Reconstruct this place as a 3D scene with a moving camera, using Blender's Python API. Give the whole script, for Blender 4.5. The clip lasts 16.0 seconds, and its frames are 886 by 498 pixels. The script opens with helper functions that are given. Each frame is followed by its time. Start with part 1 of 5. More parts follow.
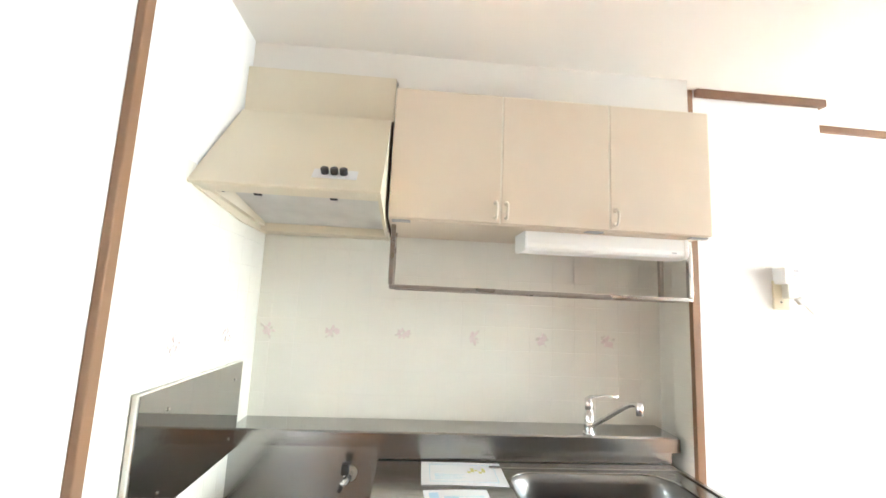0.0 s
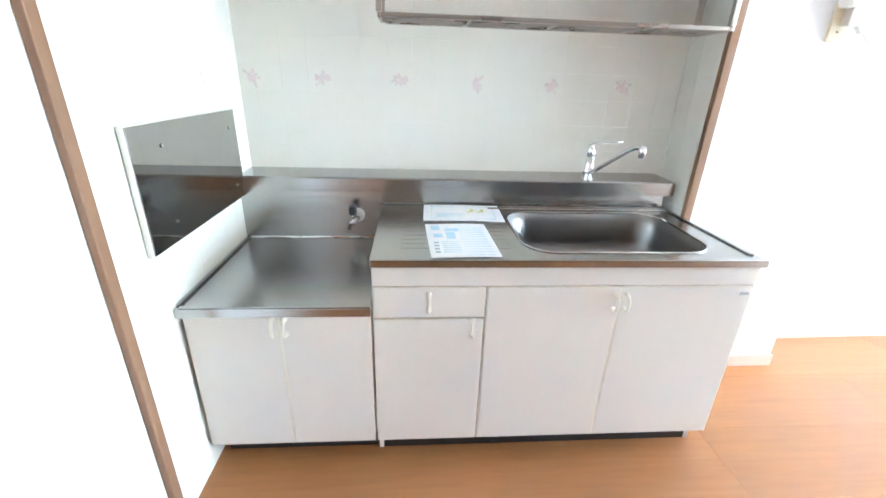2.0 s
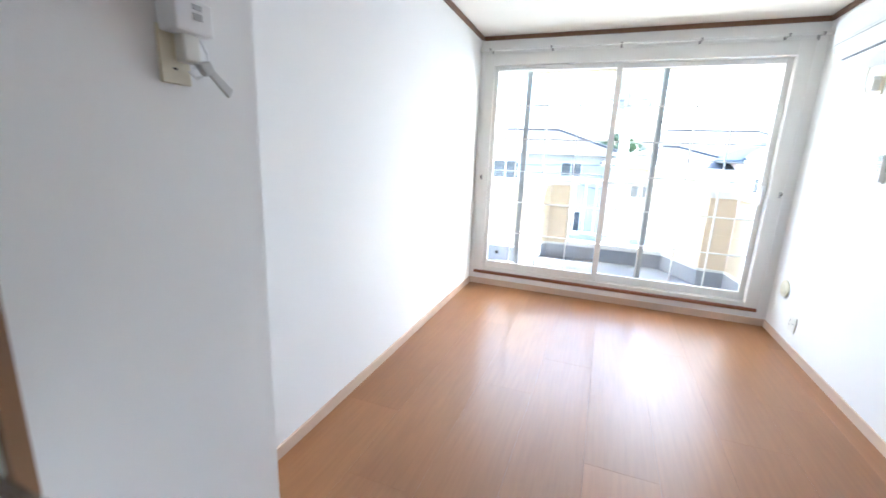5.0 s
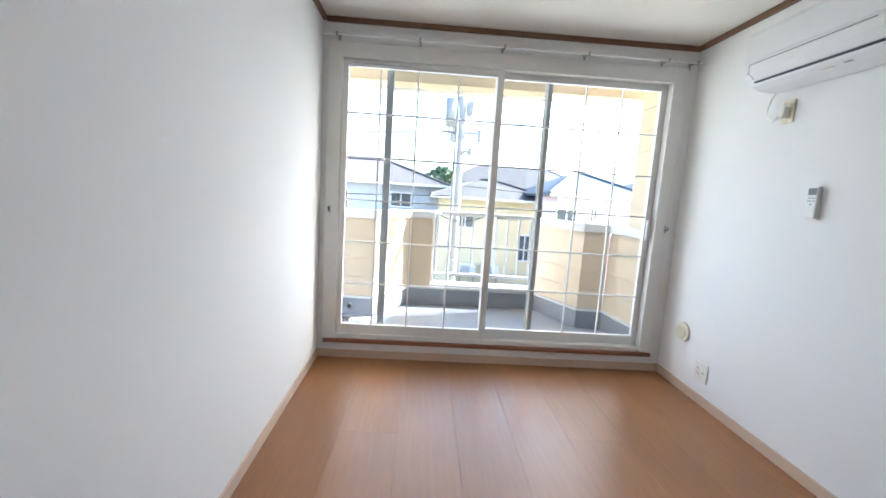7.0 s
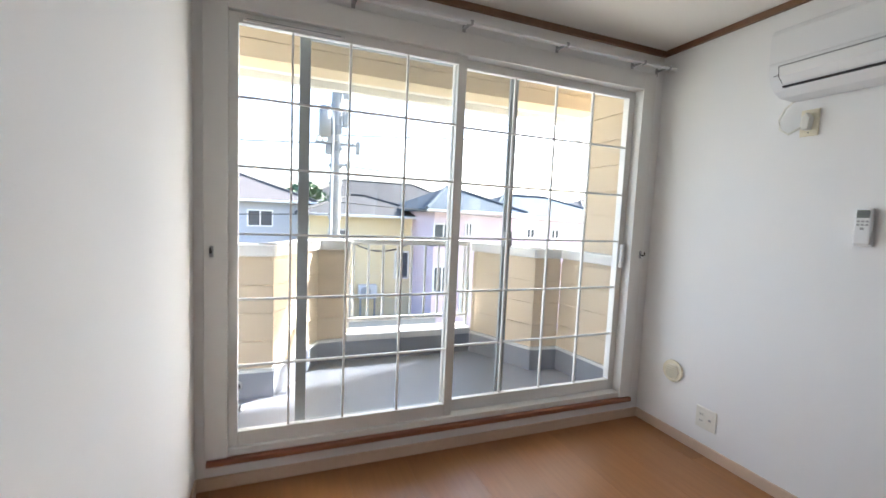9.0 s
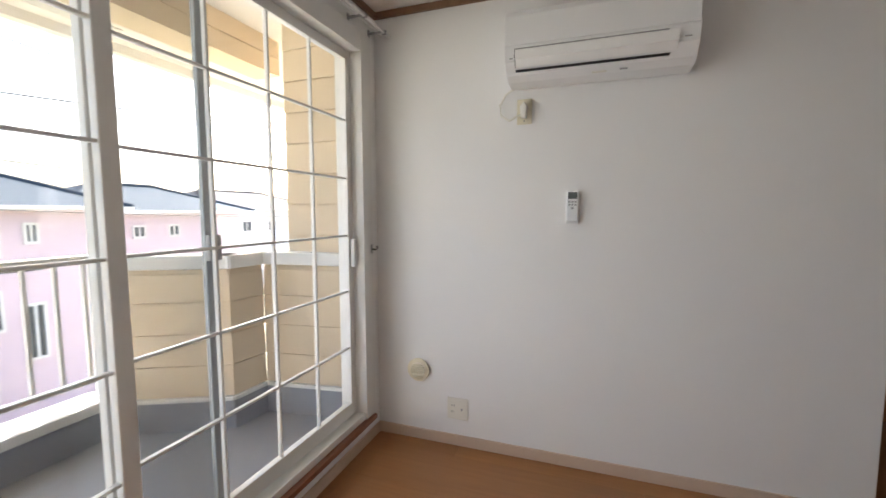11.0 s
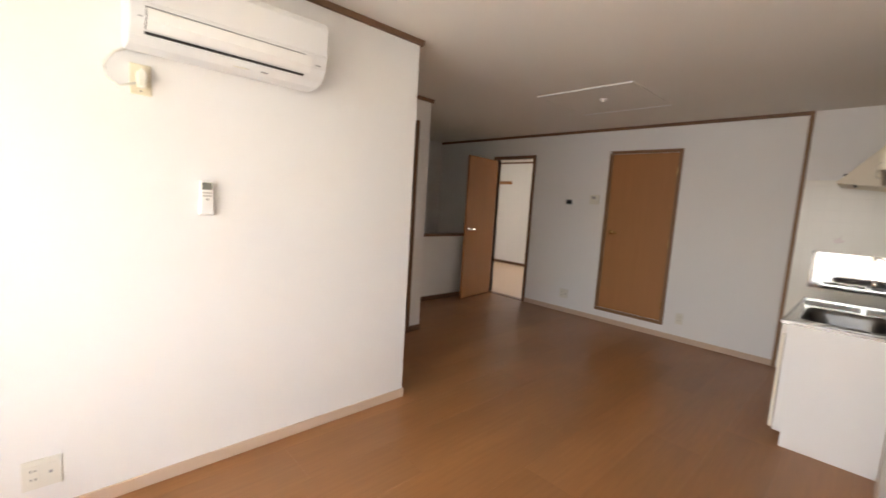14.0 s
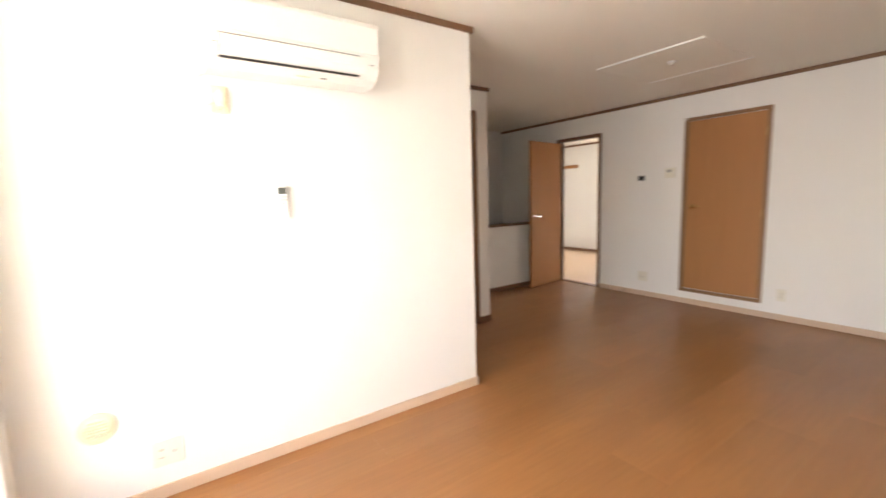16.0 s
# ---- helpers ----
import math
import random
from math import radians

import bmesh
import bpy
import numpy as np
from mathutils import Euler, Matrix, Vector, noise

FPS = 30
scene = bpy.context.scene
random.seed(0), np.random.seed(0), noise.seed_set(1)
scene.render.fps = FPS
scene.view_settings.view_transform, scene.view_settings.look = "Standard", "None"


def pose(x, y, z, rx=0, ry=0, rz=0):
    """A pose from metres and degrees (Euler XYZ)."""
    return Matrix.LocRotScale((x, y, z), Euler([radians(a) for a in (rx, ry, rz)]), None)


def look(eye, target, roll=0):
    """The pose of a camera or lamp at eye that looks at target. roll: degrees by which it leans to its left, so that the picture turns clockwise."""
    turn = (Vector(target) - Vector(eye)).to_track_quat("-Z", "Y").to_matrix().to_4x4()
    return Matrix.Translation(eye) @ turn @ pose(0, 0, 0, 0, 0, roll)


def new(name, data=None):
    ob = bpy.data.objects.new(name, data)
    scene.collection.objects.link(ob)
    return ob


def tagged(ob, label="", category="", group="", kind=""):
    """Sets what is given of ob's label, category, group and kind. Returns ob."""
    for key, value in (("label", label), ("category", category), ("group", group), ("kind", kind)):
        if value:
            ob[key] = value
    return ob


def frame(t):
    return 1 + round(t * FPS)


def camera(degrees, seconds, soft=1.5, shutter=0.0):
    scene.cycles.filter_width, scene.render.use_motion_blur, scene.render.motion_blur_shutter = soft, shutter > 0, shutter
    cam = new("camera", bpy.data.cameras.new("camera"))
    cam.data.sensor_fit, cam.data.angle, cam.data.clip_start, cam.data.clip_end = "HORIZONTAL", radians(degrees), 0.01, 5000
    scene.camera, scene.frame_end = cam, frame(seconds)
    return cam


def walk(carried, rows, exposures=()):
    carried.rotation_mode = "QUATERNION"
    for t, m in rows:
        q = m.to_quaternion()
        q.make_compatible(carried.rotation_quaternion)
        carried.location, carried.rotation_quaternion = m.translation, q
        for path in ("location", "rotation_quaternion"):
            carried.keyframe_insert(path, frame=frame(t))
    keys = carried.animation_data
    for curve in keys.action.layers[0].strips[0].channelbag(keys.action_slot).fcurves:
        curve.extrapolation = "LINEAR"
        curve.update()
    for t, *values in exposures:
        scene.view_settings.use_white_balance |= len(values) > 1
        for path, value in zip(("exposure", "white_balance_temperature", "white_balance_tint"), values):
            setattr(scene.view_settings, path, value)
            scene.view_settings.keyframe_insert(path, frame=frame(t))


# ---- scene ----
cam = camera(93.9, 16.0, shutter=0.35)
PATH = [
    (0, (0.699, -1.676, 1.382), (0.851, 0.3, 1.65), 2.6),
    (0.5, (0.71, -1.664, 1.356), (0.866, 0.328, 1.453), 3.2),
    (0.7, (0.721, -1.651, 1.336), (0.878, 0.343, 1.292), 3.6),
    (1, (0.713, -1.633, 1.32), (0.828, 0.342, 1.027), 2.5),
    (1.5, (0.723, -1.628, 1.288), (0.824, 0.284, 0.71), 1.4),
    (2, (0.737, -1.625, 1.259), (0.883, 0.219, 0.5), 1.9),
    (2.5, (0.744, -1.615, 1.247), (0.886, 0.21, 0.441), 1.3),
    (3, (0.792, -1.594, 1.263), (1.202, 0.261, 0.639), 3.4),
    (3.5, (0.875, -1.475, 1.265), (1.76, 0.248, 0.769), 4.4),
    (4, (1.014, -1.314, 1.264), (2.485, -0.066, 0.734), 4.1),
    (4.5, (1.277, -1.199, 1.277), (2.956, -0.213, 0.817), 2.5),
    (5, (1.538, -0.992, 1.295), (3.36, -0.298, 0.849), 2.4),
    (7.3, (2.746, -0.407, 1.247), (4.722, -0.545, 0.976), 3.3),
    (7.5, (2.854, -0.317, 1.275), (4.826, -0.485, 0.987), 3.0),
    (8, (3.107, -0.169, 1.282), (5.037, -0.59, 0.967), 3.9),
    (8.5, (3.277, -0.141, 1.267), (5.156, -0.766, 0.983), 3.8),
    (9, (3.527, -0.126, 1.289), (5.384, -0.851, 1.126), 2.5),
    (9.5, (3.788, -0.115, 1.294), (5.505, -1.112, 1.055), 3.4),
    (10, (3.963, -0.182, 1.276), (5.367, -1.579, 1.004), 2.5),
    (10.2, (4.055, -0.198, 1.262), (5.311, -1.735, 1.018), 2.1),
    (12.3, (4.891, -0.402, 1.33), (4.818, -2.389, 1.108), 0.4),
    (12.5, (4.952, -0.417, 1.314), (4.783, -2.39, 1.034), 1.3),
    (13, (5.026, -0.372, 1.356), (4.307, -2.218, 1.089), 1.0),
    (13.5, (5.049, -0.271, 1.36), (3.944, -1.923, 1.135), 3.2),
    (14, (5.02, -0.224, 1.366), (3.642, -1.656, 1.138), 3.6),
    (14.5, (4.988, -0.157, 1.37), (3.398, -1.348, 1.14), 2.6),
    (15, (4.967, -0.155, 1.364), (3.304, -1.239, 1.115), 1.8),
    (15.5, (4.96, -0.183, 1.345), (3.414, -1.425, 1.085), -0.0),
    (16, (5.01, -0.201, 1.315), (3.887, -1.838, 1.064), -1.8),
]
EXPOSURES = [
    (0.0, 6.2, 5700, 4), (1.0, 6.3, 5250, 3), (2.5, 6.25, 5000, 3), (3.5, 6.05, 5000, 5), (4.5, 4.6, 5050, 6), (5.0, 4.3, 5150, 7),
    (7.5, 3.15, 5350, 8), (9.0, 2.85, 5600, 10), (10.0, 2.5, 5850, 12), (12.5, 3.15, 6250, 13), (13.2, 3.45, 6350, 13), (14.0, 3.85, 6700, 15), (14.7, 4.35, 6750, 16), (16.0, 4.6, 6900, 15),
]
walk(cam, [(t, look(eye, target, roll)) for t, eye, target, roll in PATH], EXPOSURES)

# ---- world, sun and daylight ----
world = bpy.data.worlds.new("sky")
scene.world = world
world.use_nodes = True
wn = world.node_tree
sky = wn.nodes.new("ShaderNodeTexSky")
sky.sky_type = "NISHITA"
sky.sun_disc = False
sky.sun_elevation = radians(31)
sky.sun_rotation = radians(159)
sky.air_density, sky.dust_density = 1.0, 5.0
wn.links.new(sky.outputs[0], wn.nodes["Background"].inputs[0])
wn.nodes["Background"].inputs[1].default_value = 0.15

sun = new("sun", bpy.data.lights.new("sun", "SUN"))
sun.data.energy, sun.data.angle, sun.data.color = 5.0, radians(2.5), (1.0, 0.95, 0.87)
sun.matrix_world = look((6.8 + 3.6, -9.25, 6.0), (6.8, 0, 0))


def window_light(name, at, aim, w, h, power, colour=(1, 1, 1), spread=180):
    lamp = new(name, bpy.data.lights.new(name, "AREA"))
    lamp.data.shape, lamp.data.size, lamp.data.size_y = "RECTANGLE", w, h
    lamp.data.energy, lamp.data.color = power, colour
    lamp.data.spread = radians(spread)
    lamp.matrix_world = look(at, aim)
    return lamp


window_light("window_daylight", (5.73, -1.05, 1.2), (0, -1.05, 0.9), 2.2, 1.85, 2.4, (1.0, 0.985, 0.95), 140)
window_light("bedroom_daylight", (-2.88, -4.95, 1.4), (0, -4.95, 1.0), 0.75, 0.75, 1.3, (1, 0.93, 0.84))


# ---- materials ----
def node_mat(name):
    m = bpy.data.materials.new(name)
    m.use_nodes = True
    nt = m.node_tree
    return m, nt, nt.nodes["Principled BSDF"]


def surface(name, c1, c2, scale, rough, bump=0.0, bump_scale=60.0, metal=0.0, stretch=(1, 1, 1), rough2=None, object_random=0.0, coat=0.0, detail=4.0):
    """A two-scale noise surface: large blotches between two colours, fine bump, uneven gloss."""
    m, nt, p = node_mat(name)
    N, L = nt.nodes, nt.links
    co = N.new("ShaderNodeTexCoord")
    mp = N.new("ShaderNodeMapping")
    mp.inputs["Scale"].default_value = stretch
    L.new(co.outputs["Object"], mp.inputs[0])
    big, fine = N.new("ShaderNodeTexNoise"), N.new("ShaderNodeTexNoise")
    big.inputs["Scale"].default_value, big.inputs["Detail"].default_value = scale, detail
    fine.inputs["Scale"].default_value, fine.inputs["Detail"].default_value = bump_scale, 3
    L.new(mp.outputs[0], big.inputs[0])
    L.new(mp.outputs[0], fine.inputs[0])
    mix = N.new("ShaderNodeMix")
    mix.data_type = "RGBA"
    mix.inputs[6].default_value, mix.inputs[7].default_value = (*c1, 1), (*c2, 1)
    fac = big.outputs[0]
    if object_random:
        info = N.new("ShaderNodeObjectInfo")
        add = N.new("ShaderNodeMath")
        add.operation = "MULTIPLY_ADD"
        add.inputs[1].default_value = object_random
        L.new(info.outputs["Random"], add.inputs[0])
        L.new(big.outputs[0], add.inputs[2])
        sub = N.new("ShaderNodeMath")
        sub.operation = "SUBTRACT"
        sub.use_clamp = True
        sub.inputs[1].default_value = object_random / 2
        L.new(add.outputs[0], sub.inputs[0])
        fac = sub.outputs[0]
    L.new(fac, mix.inputs[0])
    L.new(mix.outputs[2], p.inputs["Base Color"])
    ramp = N.new("ShaderNodeMapRange")
    ramp.inputs[1].default_value, ramp.inputs[2].default_value = 0.3, 0.7
    ramp.inputs[3].default_value, ramp.inputs[4].default_value = rough, rough2 if rough2 is not None else min(1, rough * 1.25)
    L.new(big.outputs[0], ramp.inputs[0])
    L.new(ramp.outputs[0], p.inputs["Roughness"])
    p.inputs["Metallic"].default_value = metal
    p.inputs["Coat Weight"].default_value = coat
    p.inputs["Coat Roughness"].default_value = 0.12
    if bump:
        b = N.new("ShaderNodeBump")
        b.inputs["Strength"].default_value = bump
        b.inputs["Distance"].default_value = 0.002
        L.new(fine.outputs[0], b.inputs["Height"])
        L.new(b.outputs[0], p.inputs["Normal"])
    return m


def wood(name, c1, c2, rough, along="x", size=1.0, rnd=0.0, coat=0.0):
    s = {"x": (0.9, 14, 14), "y": (14, 0.9, 14), "z": (14, 14, 0.9)}[along]
    return surface(name, c1, c2, 1.6 * size, rough, 0.08, 30, stretch=s, object_random=rnd, coat=coat, detail=6)


def glass(name, tint=(1, 1, 1), haze=0.0):
    m, nt, p = node_mat(name)
    N, L = nt.nodes, nt.links
    out = N["Material Output"]
    tr, gl, mx = N.new("ShaderNodeBsdfTransparent"), N.new("ShaderNodeBsdfGlossy"), N.new("ShaderNodeMixShader")
    lw, pw, fr = N.new("ShaderNodeLayerWeight"), N.new("ShaderNodeMath"), N.new("ShaderNodeMath")
    pw.operation, fr.operation = "POWER", "MULTIPLY_ADD"
    pw.inputs[1].default_value, fr.inputs[1].default_value, fr.inputs[2].default_value = 5, 0.55, 0.02
    L.new(lw.outputs["Facing"], pw.inputs[0])
    L.new(pw.outputs[0], fr.inputs[0])
    tr.inputs[0].default_value = (*tint, 1)
    gl.inputs[1].default_value = 0.01
    L.new(fr.outputs[0], mx.inputs[0])
    L.new(tr.outputs[0], mx.inputs[1])
    L.new(gl.outputs[0], mx.inputs[2])
    L.new(mx.outputs[0], out.inputs[0])
    return m


WALL = surface("white_wallpaper", (0.85, 0.845, 0.825), (0.88, 0.875, 0.86), 1.2, 0.75, 0.25, 220)
CEIL = surface("ceiling_paper", (0.81, 0.775, 0.71), (0.85, 0.815, 0.75), 1.0, 0.85, 0.35, 150)
TILE = surface("glazed_tile", (0.86, 0.84, 0.755), (0.89, 0.87, 0.79), 3.0, 0.18, 0.03, 25, object_random=0.3)
GROUT = surface("tile_grout", (0.80, 0.78, 0.70), (0.84, 0.82, 0.74), 8, 0.8, 0.2, 200)
def plank_floor(name):
    """Satin veneer boards: tone by board, long soft grain, worn blotches and a few dark mineral streaks along x."""
    m, nt, p = node_mat(name)
    N, L = nt.nodes, nt.links
    geo, info = N.new("ShaderNodeNewGeometry"), N.new("ShaderNodeObjectInfo")

    def noise(stretch, scale, detail, shift=False):
        mp, tex = N.new("ShaderNodeMapping"), N.new("ShaderNodeTexNoise")
        mp.inputs["Scale"].default_value = stretch
        tex.inputs["Scale"].default_value, tex.inputs["Detail"].default_value = scale, detail
        if shift:
            add = N.new("ShaderNodeVectorMath")
            comb = N.new("ShaderNodeCombineXYZ")
            far = N.new("ShaderNodeMath")
            far.operation = "MULTIPLY"
            far.inputs[1].default_value = 37.0
            L.new(info.outputs["Random"], far.inputs[0])
            L.new(far.outputs[0], comb.inputs[0])
            L.new(geo.outputs["Position"], add.inputs[0])
            L.new(comb.outputs[0], add.inputs[1])
            L.new(add.outputs[0], mp.inputs[0])
        else:
            L.new(geo.outputs["Position"], mp.inputs[0])
        L.new(mp.outputs[0], tex.inputs[0])
        return tex.outputs[0]

    def ranged(src, a, b, lo, hi):
        r = N.new("ShaderNodeMapRange")
        for k, v in enumerate((a, b, lo, hi)):
            r.inputs[k + 1].default_value = v
        L.new(src, r.inputs[0])
        return r.outputs[0]

    def times(colour, factor):
        k = N.new("ShaderNodeMix")
        k.data_type, k.blend_type = "RGBA", "MULTIPLY"
        k.inputs[0].default_value = 1.0
        L.new(colour, k.inputs[6])
        L.new(factor, k.inputs[7])
        return k.outputs[2]

    tone = N.new("ShaderNodeMix")
    tone.data_type = "RGBA"
    tone.inputs[6].default_value, tone.inputs[7].default_value = (0.298, 0.125, 0.043, 1), (0.352, 0.168, 0.060, 1)
    L.new(noise((0.55, 3.2, 1), 1.6, 4, True), tone.inputs[0])
    col = times(tone.outputs[2], ranged(info.outputs["Random"], 0, 1, 0.92, 1.08))
    col = times(col, ranged(noise((1.2, 16, 1), 3.0, 7, True), 0.3, 0.7, 0.93, 1.07))
    col = times(col, ranged(noise((0.6, 1.4, 1), 1.1, 3), 0.3, 0.7, 0.90, 1.10))
    col = times(col, ranged(noise((1.6, 26, 1), 2.0, 4, True), 0.68, 0.9, 1.0, 0.86))
    L.new(col, p.inputs["Base Color"])
    L.new(ranged(noise((0.7, 1.6, 1), 1.3, 2), 0.25, 0.75, 0.31, 0.37), p.inputs["Roughness"])
    return m


FLOORB = plank_floor("floor_board")
FLOORB2 = wood("pale_floor", (0.50, 0.36, 0.24), (0.58, 0.43, 0.30), 0.35, "y")
JOINT = surface("floor_joint", (0.22, 0.105, 0.045), (0.26, 0.125, 0.055), 5, 0.6)
BASE = wood("beige_baseboard", (0.60, 0.45, 0.33), (0.66, 0.51, 0.39), 0.5, "x")
DARKW = wood("brown_trim_wood", (0.16, 0.085, 0.045), (0.24, 0.13, 0.07), 0.45, "z")
POSTW = wood("brown_post_wood", (0.22, 0.122, 0.062), (0.29, 0.168, 0.088), 0.45, "z")
SILLW = wood("sill_wood", (0.20, 0.075, 0.04), (0.30, 0.12, 0.065), 0.4, "y")
DOORW = wood("door_veneer", (0.38, 0.168, 0.056), (0.45, 0.212, 0.078), 0.5, "z", 0.8)
CAB = surface("cabinet_laminate", (0.71, 0.665, 0.60), (0.75, 0.705, 0.64), 2.0, 0.42, 0.04, 200)
UPPER = surface("upper_laminate", (0.70, 0.605, 0.475), (0.74, 0.645, 0.515), 2.0, 0.42, 0.04, 200)
EDGE = surface("cream_edge_strip", (0.78, 0.72, 0.59), (0.82, 0.76, 0.64), 4, 0.4)
HOODP = surface("cream_enamel", (0.74, 0.665, 0.51), (0.79, 0.715, 0.565), 2.5, 0.35, 0.03, 90)
FILTER = surface("greasy_filter", (0.50, 0.48, 0.45), (0.86, 0.84, 0.80), 7, 0.6, 0.5, 90)
SIDEW = surface("white_melamine", (0.78, 0.77, 0.75), (0.82, 0.81, 0.79), 2.0, 0.45, 0.04, 200)
STEEL = surface("brushed_steel", (0.42, 0.415, 0.40), (0.47, 0.465, 0.45), 2.2, 0.19, 0.0, 160, metal=1.0, stretch=(1, 1.6, 1.6), rough2=0.27, detail=1.5)
STEELP = surface("steel_panel", (0.50, 0.495, 0.48), (0.54, 0.535, 0.52), 2.0, 0.03, 0.0, 30, metal=1.0, rough2=0.05)
# Darker than the worktop steel: the basin's dark reflections are put into its colour.
BASIN = surface("basin_steel_dark_reflection", (0.19, 0.185, 0.18), (0.24, 0.235, 0.23), 4.0, 0.26, 0.06, 120, metal=1.0, rough2=0.4)
CHROME = surface("chrome", (0.80, 0.80, 0.80), (0.86, 0.86, 0.86), 4, 0.06, metal=1.0)
RACKM = surface("rack_steel", (0.42, 0.39, 0.35), (0.52, 0.49, 0.45), 6, 0.25, metal=1.0)
WHITEP = surface("white_plastic", (0.80, 0.80, 0.79), (0.84, 0.84, 0.83), 4, 0.35)
CREAMP = surface("cream_plastic", (0.76, 0.70, 0.52), (0.80, 0.74, 0.57), 4, 0.4)
IVORY = surface("ivory_plastic", (0.78, 0.76, 0.68), (0.82, 0.80, 0.72), 4, 0.4)
BLACK = surface("black_plastic", (0.015, 0.015, 0.015), (0.03, 0.03, 0.03), 6, 0.4)
LCD = surface("grey_display", (0.10, 0.11, 0.10), (0.14, 0.15, 0.14), 6, 0.2)
GREYP = surface("grey_plastic", (0.35, 0.35, 0.35), (0.42, 0.42, 0.42), 6, 0.4)
CLIPG = surface("pale_grey_plastic", (0.56, 0.55, 0.53), (0.62, 0.61, 0.59), 6, 0.4)
BRASS = surface("brass", (0.75, 0.52, 0.22), (0.82, 0.60, 0.30), 6, 0.2, metal=1.0)
ACRYL = surface("milky_acrylic", (0.85, 0.845, 0.82), (0.88, 0.875, 0.85), 4, 0.5)
PAPER = surface("white_paper", (0.84, 0.85, 0.86), (0.87, 0.88, 0.89), 4, 0.7)
INKB = surface("blue_print", (0.45, 0.66, 0.80), (0.62, 0.78, 0.87), 30, 0.7)
INKD = surface("dark_print", (0.34, 0.44, 0.55), (0.45, 0.54, 0.63), 60, 0.7)
INKY = surface("yellow_print", (0.75, 0.62, 0.18), (0.55, 0.62, 0.32), 40, 0.7)
PINK = surface("pink_glaze", (0.77, 0.65, 0.635), (0.81, 0.72, 0.685), 40, 0.25)
LEAFG = surface("pale_leaf_glaze", (0.70, 0.66, 0.60), (0.76, 0.72, 0.64), 40, 0.25)
ALU = surface("white_window_frame", (0.78, 0.77, 0.74), (0.82, 0.81, 0.78), 4, 0.35)
SCREENF = surface("screen_frame_grey", (0.34, 0.36, 0.36), (0.41, 0.43, 0.43), 4, 0.4, metal=0.3)
GLASS = glass("window_glass")
MESH = glass("screen_mesh", (0.86, 0.87, 0.87))
SIDING = surface("tan_siding", (0.70, 0.575, 0.41), (0.77, 0.645, 0.48), 2.0, 0.7, 0.5, 90)
COPING = surface("white_coping", (0.78, 0.77, 0.74), (0.82, 0.81, 0.78), 3, 0.55)
DECK = surface("grey_deck", (0.27, 0.28, 0.31), (0.34, 0.35, 0.38), 2.5, 0.45, 0.2, 120)
SOFFIT = surface("white_soffit", (0.76, 0.75, 0.73), (0.80, 0.79, 0.77), 2, 0.7)


# ---- mesh helpers ----
def bm_box(bm, x0, y0, z0, x1, y1, z1):
    v = [bm.verts.new(p) for p in ((x0, y0, z0), (x1, y0, z0), (x1, y1, z0), (x0, y1, z0), (x0, y0, z1), (x1, y0, z1), (x1, y1, z1), (x0, y1, z1))]
    for f in ((0, 3, 2, 1), (4, 5, 6, 7), (0, 1, 5, 4), (1, 2, 6, 5), (2, 3, 7, 6), (3, 0, 4, 7)):
        bm.faces.new([v[i] for i in f])
    return v


def box(x0, y0, z0, x1, y1, z1, bevel=0.0, seg=2):
    bm = bmesh.new()
    bm_box(bm, min(x0, x1), min(y0, y1), min(z0, z1), max(x0, x1), max(y0, y1), max(z0, z1))
    if bevel:
        bmesh.ops.bevel(bm, geom=list(bm.edges), offset=bevel, segments=seg, affect="EDGES", profile=0.5)
    return bm


def boxes(*specs, bevel=0.0):
    bm = bmesh.new()
    for s in specs:
        bm_box(bm, *s)
    if bevel:
        bmesh.ops.bevel(bm, geom=list(bm.edges), offset=bevel, segments=2, affect="EDGES", profile=0.5)
    return bm


def prism(outline, axis, a, b, bevel=0.0):
    """Extrude a closed outline of (u, v) along axis from a to b. axis x: (y, z); y: (x, z); z: (x, y)."""
    bm = bmesh.new()
    def at(u, v, w):
        return {"x": (w, u, v), "y": (u, w, v), "z": (u, v, w)}[axis]
    lo = [bm.verts.new(at(u, v, a)) for u, v in outline]
    hi = [bm.verts.new(at(u, v, b)) for u, v in outline]
    n = len(outline)
    bm.faces.new(lo)
    bm.faces.new(hi)
    for i in range(n):
        bm.faces.new((lo[i], lo[(i + 1) % n], hi[(i + 1) % n], hi[i]))
    bmesh.ops.recalc_face_normals(bm, faces=list(bm.faces))
    if bevel:
        bmesh.ops.bevel(bm, geom=list(bm.edges), offset=bevel, segments=2, affect="EDGES", profile=0.5)
    return bm


def rod(p, q, r, sides=12, r2=None, bm=None):
    """A round bar from p to q."""
    bm = bm or bmesh.new()
    p, q = Vector(p), Vector(q)
    m = Matrix.Translation((p + q) / 2) @ (q - p).to_track_quat("Z", "Y").to_matrix().to_4x4()
    bmesh.ops.create_cone(bm, cap_ends=True, segments=sides, radius1=r, radius2=r if r2 is None else r2, depth=(q - p).length, matrix=m)
    return bm


